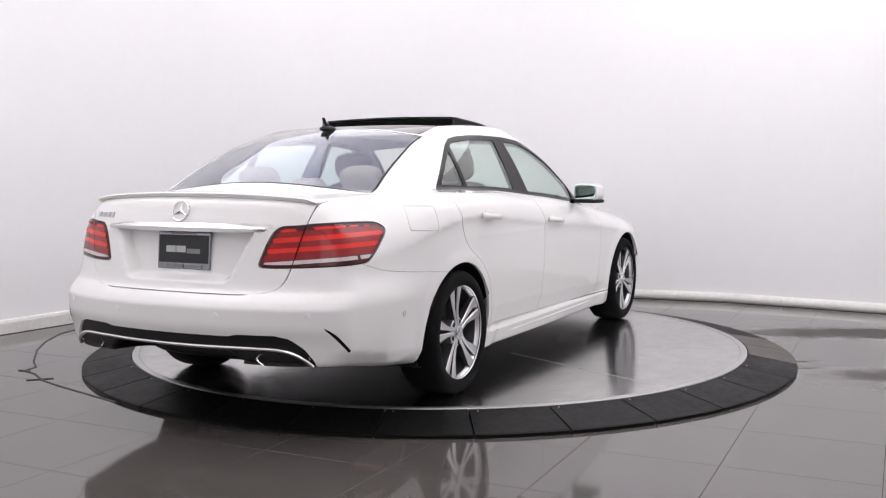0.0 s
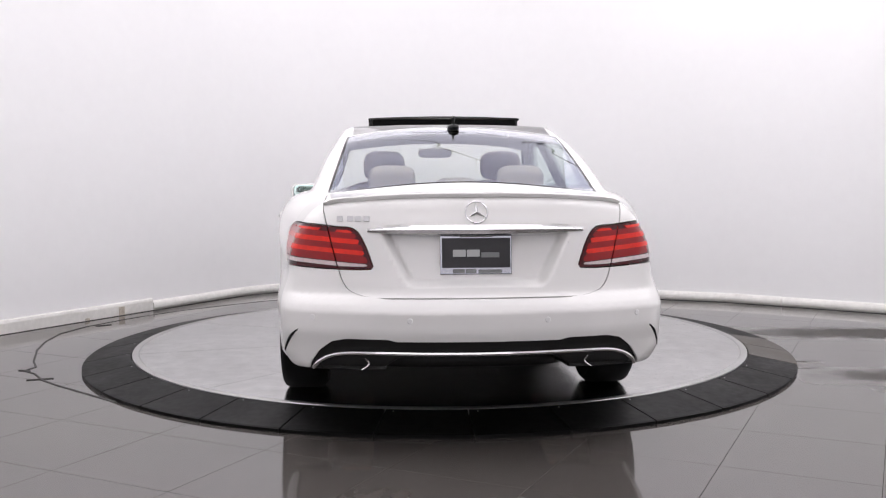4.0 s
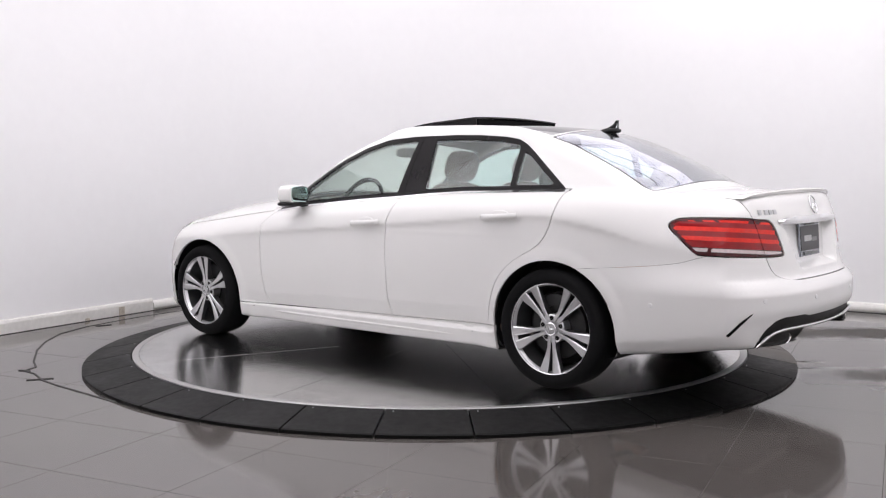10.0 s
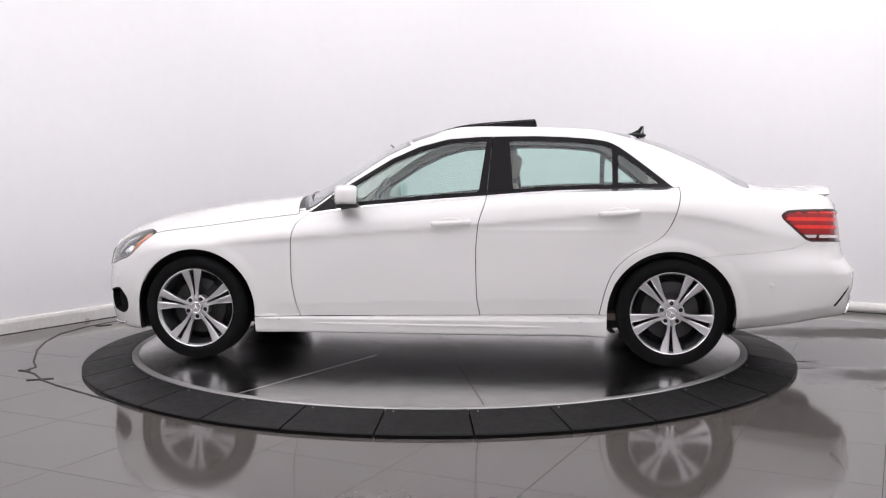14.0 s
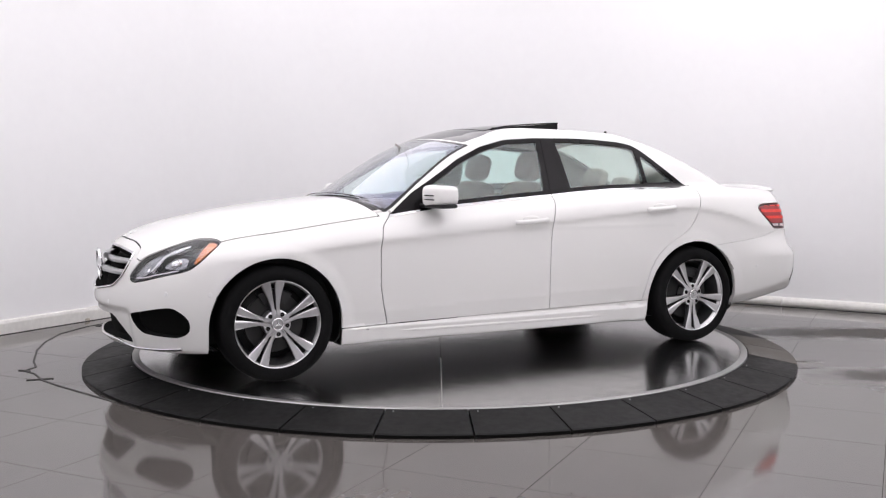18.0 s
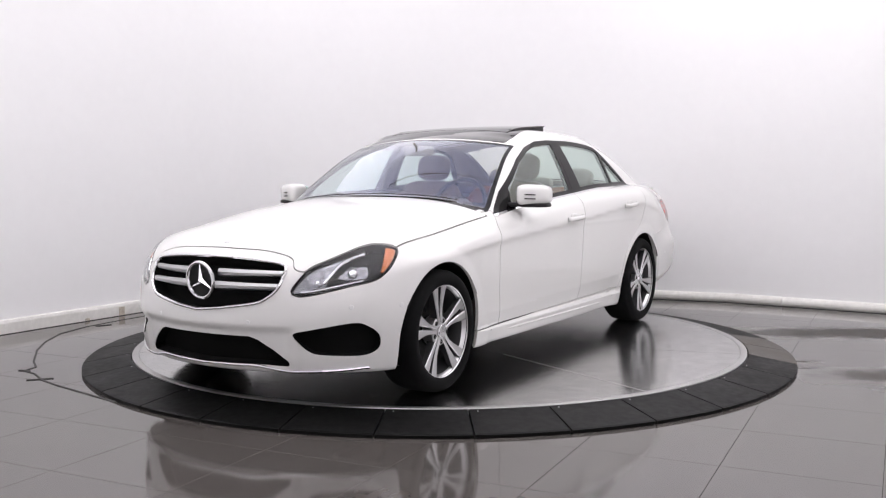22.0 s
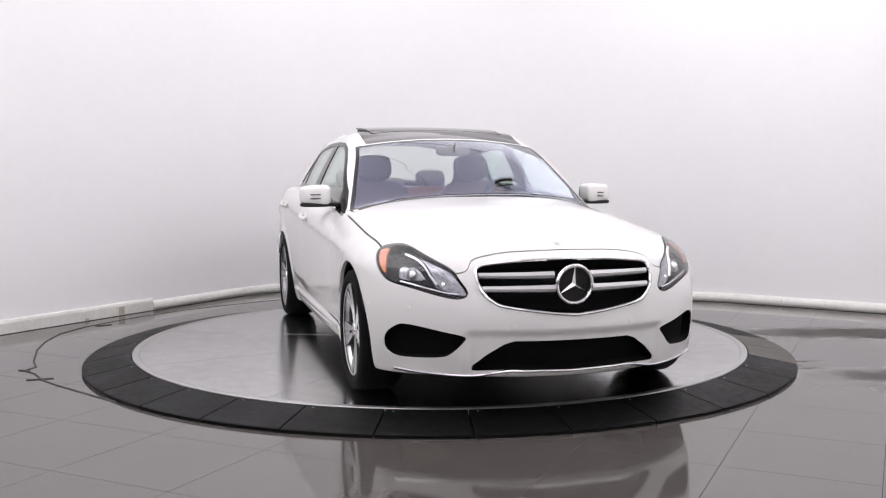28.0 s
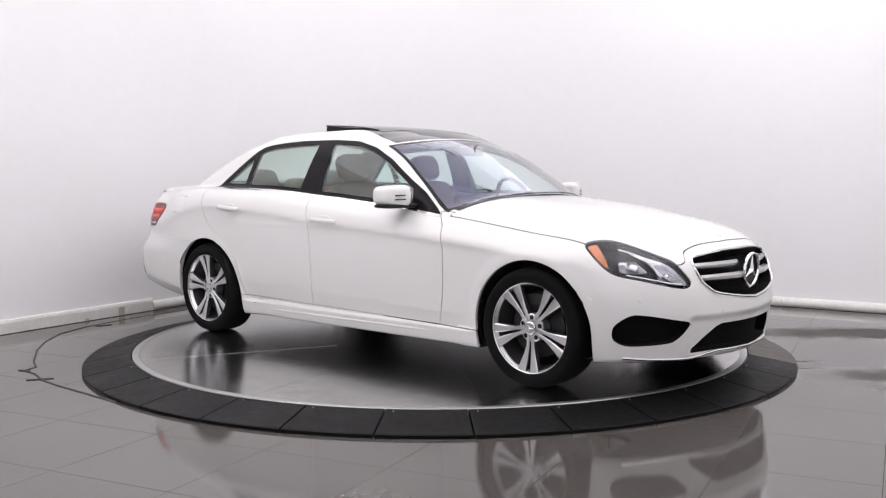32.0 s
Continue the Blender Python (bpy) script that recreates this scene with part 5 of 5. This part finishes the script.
# door mirrors
for s in (1, -1):
    arm_parent = doors_f[0] if s > 0 else doors_f[1]
    bm = bmesh.new()
    blob(bm, (0, 0, 0), (0.072, 0.098, 0.062), 0.50, 18)
    for v in bm.verts:
        v.co.x += 0.03 * (1 - (v.co.y * s / 0.098)) * 0.5 - 0.012
        if v.co.x < -0.055:
            v.co.x = -0.055
        v.co.z *= 1.0 - 0.10 * (v.co.y * s / 0.098)
    cap = part("door_mirror", bm, PAINT, arm_parent, "white door mirror with a black base", True, pose(0.470, s * 0.940, 1.008, 0, 0, s * 10))
    bm = bmesh.new()
    blob(bm, (0, 0, 0), (0.070, 0.096, 0.014), 0.5, 14)
    part("mirror_base", bm, BLACK, cap, "black mirror base", True, pose(0.0, 0, -0.060))
    bm = bmesh.new()
    blob(bm, (0, 0, 0), (0.006, 0.084, 0.050), 0.4, 12)
    part("mirror_glass", bm, MIRROR, cap, "mirror glass", True, pose(-0.056, 0, 0.002))
    bm = bmesh.new()
    blob(bm, (0, 0, 0), (0.035, 0.06, 0.014), 0.6, 10)
    part("mirror_arm", bm, BLACK, cap, "", True, pose(0.02, s * -0.12, -0.058))
    for dz in (0.004, -0.020):
        bm = bmesh.new()
        rows = [(0.079 - 0.020 * (k / 8) ** 3 * 3 + 0.012 - 0.024 * k / 8, s * (-0.035 + 0.110 * k / 8), dz - 0.004 * k / 8) for k in range(9)]
        tube(bm, rows, 0.004, 6)
        part("signal_slot", bm, BLACK, cap, "dark indicator slot", True)

# door handles
for s in (1, -1):
    for doors, x, z in ((doors_f, -0.150, 0.845), (doors_r, -1.130, 0.905)):
        c = flank_at(x, z)
        parent = doors[0] if s > 0 else doors[1]
        pts = [(x + 0.112, c[1] + 0.004, z - 0.006), (x + 0.095, c[1] + 0.020, z - 0.005), (x + 0.05, c[1] + 0.027, z - 0.003), (x, c[1] + 0.029, z), (x - 0.05, c[1] + 0.028, z + 0.003), (x - 0.09, c[1] + 0.022, z + 0.006), (x - 0.108, c[1] + 0.006, z + 0.007)]
        bm = bmesh.new()
        tube(bm, mirrored(spline(pts, 4), s), 0.0155, 10, flat=0.75)
        handle = part("door_handle", bm, PAINT, parent, "white door handle", True)
        bm = bmesh.new()
        blob(bm, (x, s * (c[1] - 0.004), z + 0.004), (0.062, 0.006, 0.030), 0.8, 12)
        part("handle_cup", bm, PAINT, handle, "", True)

# long raised ridge on the side skirts
for s in (1, -1):
    pts = [flank_at(x, 0.232 - 0.012 * i / 14, 0.007) for i, x in enumerate(np.linspace(0.86, -0.90, 15))]
    bm = bmesh.new()
    tube(bm, mirrored(spline(pts, 2), s), 0.013, 8, taper=[min(1.0, 0.15 + 0.2 * min(i, 28 - i)) for i in range(29)])
    part("skirt_ridge", bm, PAINT, car, "raised ridge along the side skirt", True)

# roof fin, wipers, seams of the bonnet
bm = bmesh.new()
tube(bm, [(-1.255, 0, 1.394), (-1.29, 0, 1.402), (-1.32, 0, 1.416), (-1.337, 0, 1.446), (-1.345, 0, 1.447), (-1.342, 0, 1.375)], 0.010, 8, flat=0.6, taper=[0.4, 1.2, 1.3, 0.8, 0.7, 1.3])
blob(bm, (-1.297, 0, 1.388), (0.068, 0.032, 0.018), 0.9, 10)
part("roof_aerial", bm, BLACK, car, "dark shark-fin roof aerial", True)
for y0, y1, d in ((-0.55, 0.05, 0.03), (-0.02, 0.58, 0.05)):
    pts = []
    for i in range(9):
        y = y0 + (y1 - y0) * i / 8
        c = on_form((0.905 - 0.2 * y * y - d - 0.02 * i / 8, y, 1.5), (0, 0, -1), -0.007)
        pts.append(c)
    bm = bmesh.new()
    tube(bm, pts, 0.0032, 6, taper=[0.6] + [1] * 7 + [0.6])
    part("wiper", bm, BLACK, car, "black windscreen wiper", True)


# ---- the car's cabin ----
def lining(name, state, off, side=0, mat=None, parent=None):
    return panel(name, state, mat or LINING, parent or car, side=side, offset=off, flip=True, depth=-0.004)


roof_in, _ = take(roof_skin, lambda q: q[:, 1] - 2)
lining("roof_lining", roof_in, -0.022)
upper, _ = take(S, lambda q: 0.80 - q[:, 2])
for s in (1, -1):
    lining("pillar_lining", upper, -0.022, s)
    lining("door_lining", door_f, -0.045, s, LEATHER, doors_f[0] if s > 0 else doors_f[1])
    lining("door_lining", door_r, -0.045, s, LEATHER, doors_r[0] if s > 0 else doors_r[1])
bm = bmesh.new()
box(bm, -1.5, 0.95, -0.80, 0.80, 0.26, 0.30)
part("cabin_floor", bm, DASH, car)
bm = bmesh.new()
box(bm, 0.90, 0.93, -0.70, 0.70, 0.28, 0.84)
part("bulkhead", bm, DASH, car)
bm = bmesh.new()
box(bm, -1.98, -1.42, -0.66, 0.66, 1.0, 1.03, 0.01)
part("parcel_shelf", bm, LEATHER, car, "pale parcel shelf")
bm = bmesh.new()
blob(bm, (0.74, 0, 0.86), (0.22, 0.74, 0.095), 0.45, 20)
blob(bm, (0.62, 0.37, 0.935), (0.13, 0.19, 0.045), 0.6, 12)
part("dashboard", bm, DASH, car, "brown dashboard", True)
bm = bmesh.new()
pts = [(0.0, 0.185 * math.cos(2 * math.pi * i / 32), 0.185 * math.sin(2 * math.pi * i / 32)) for i in range(32)]
tube(bm, pts, 0.015, 8, up=(1, 0, 0), closed=True)
blob(bm, (0.02, 0, -0.01), (0.035, 0.075, 0.06), 0.7, 10)
for a in (0, 180, 270):
    tube(bm, [(0.02, 0, 0), (0.0, 0.18 * math.cos(radians(a)), 0.18 * math.sin(radians(a)))], 0.016, 6)
part("steering_wheel", bm, WHEELGRIP, car, "dark steering wheel", True, pose(0.40, 0.37, 0.93, 0, -24))
bm = bmesh.new()
box(bm, -0.55, 0.6, -0.13, 0.13, 0.30, 0.68, 0.03)
part("centre_console", bm, DASH, car)


def seat(x, y, wide, back_top, hide, lean):
    bm = bmesh.new()
    blob(bm, (0, 0, 0.52), (0.27, wide, 0.10), 0.45, 14)
    base = part("seat", bm, hide, car, "tan leather seat" if hide is TAN else "brown leather seat", True, pose(x, y, 0))
    m = pose(-0.22, 0, 0.50, 0, -lean)
    bm = bmesh.new()
    blob(bm, (0, 0, back_top / 2), (0.085, wide, back_top / 2 + 0.05), 0.45, 16, m)
    for e in (1, -1):
        blob(bm, (0.05, e * wide * 0.84, back_top * 0.45), (0.065, 0.05, back_top * 0.40), 0.6, 10, m)
    part("backrest", bm, hide, base, "", True)
    return base, m


for y in (0.37, -0.37):
    base, m = seat(-0.06, y, 0.255, 0.55, BROWN, 16)
    bm = bmesh.new()
    blob(bm, (0.015, 0, 0.705), (0.06, 0.13, 0.095), 0.62, 14, m)
    part("headrest", bm, BROWN, base, "brown leather headrest", True)
    for e in (1, -1):
        bm = bmesh.new()
        tube(bm, [m @ Vector((0.0, e * 0.06, 0.58)), m @ Vector((0.0, e * 0.06, 0.70))], 0.006, 8)
        part("headrest_post", bm, CHROME, base)
for y in (0.37, -0.37):
    base, m = seat(-1.02, y * 0.92, 0.30, 0.52, TAN, 24)
    bm = bmesh.new()
    blob(bm, (0.02, 0, 0.645), (0.055, 0.125, 0.078), 0.6, 12, m)
    part("headrest", bm, LEATHER, base, "grey-beige leather headrest", True)
base, m = seat(-1.05, 0.0, 0.10, 0.52, TAN, 24)
bm = bmesh.new()
blob(bm, (0.02, 0, 0.60), (0.045, 0.11, 0.05), 0.6, 12, m)
part("headrest", bm, LEATHER, base, "grey-beige leather headrest", True)
bm = bmesh.new()
blob(bm, (0.30, 0, 1.285), (0.018, 0.12, 0.034), 0.55, 12)
tube(bm, [(0.31, 0, 1.30), (0.36, 0, 1.335)], 0.007, 8)
part("interior_mirror", bm, LINING, car, "grey interior mirror", True)


# ---- floor tiles, 0.61 m square, turned against the camera ----
TILE_A = -26.0
TILE_S = 0.61
ca, sa = math.cos(radians(TILE_A)), math.sin(radians(TILE_A))


def tile_mesh(x0, x1, y0, y1):
    me = bpy.data.meshes.new("tile")
    b = 0.0006
    z0, z1 = FLOOR_Z - 0.012, FLOOR_Z
    v = [(x0, y0, z0), (x1, y0, z0), (x1, y1, z0), (x0, y1, z0), (x0, y0, z1 - 0.0006), (x1, y0, z1 - 0.0006), (x1, y1, z1 - 0.0006), (x0, y1, z1 - 0.0006), (x0 + b, y0 + b, z1), (x1 - b, y0 + b, z1), (x1 - b, y1 - b, z1), (x0 + b, y1 - b, z1)]
    f = [(0, 1, 5, 4), (1, 2, 6, 5), (2, 3, 7, 6), (3, 0, 4, 7), (4, 5, 9, 8), (5, 6, 10, 9), (6, 7, 11, 10), (7, 4, 8, 11), (8, 9, 10, 11)]
    me.from_pydata(v, [], f)
    me.materials.append(TILE)
    return me


one = tile_mesh(0.001, TILE_S - 0.001, 0.001, TILE_S - 0.001)
far_v, far_f = [], []
for i in range(-16, 16):
    for j in range(-18, 16):
        u, v = 1.015 + i * TILE_S, -0.75 + j * TILE_S
        x, y = u * ca - v * sa, u * sa + v * ca
        cx, cy = (u + 0.3) * ca - (v + 0.3) * sa, (u + 0.3) * sa + (v + 0.3) * ca
        if not (-6.6 < cx < 6.8 and -9.2 < cy < 5.6) or math.hypot(cx, cy) < 1.6:
            continue
        if -4.0 < cx < 4.6 and -4.2 < cy < 3.6:
            ob = new("tile", one)
            ob.parent = floor
            ob.matrix_basis = pose(x, y, 0, 0, 0, TILE_A)
        else:
            base = len(far_v)
            m = pose(x, y, 0, 0, 0, TILE_A)
            far_v.extend(tuple(m @ q.co) for q in one.vertices)
            far_f.extend(tuple(base + k for k in q.vertices) for q in one.polygons)
me = bpy.data.meshes.new("far_tiles")
me.from_pydata(far_v, [], far_f)
me.materials.append(TILE)
tagged(new("far_tiles", me), kind="stuff").parent = floor


# ---- what moves ----
def motions():
    """The turntable turns, and the car with it."""
    rows = [(t, pose(0, 0, 0, 0, 0, heading(t))) for t in range(0, 33, 2)]
    walk(disc, rows)
    off = pose(-0.0272, 0.0140, 0.0, 0, 0, -0.35)
    walk(car, [(t, m @ off) for t, m in rows])


motions()
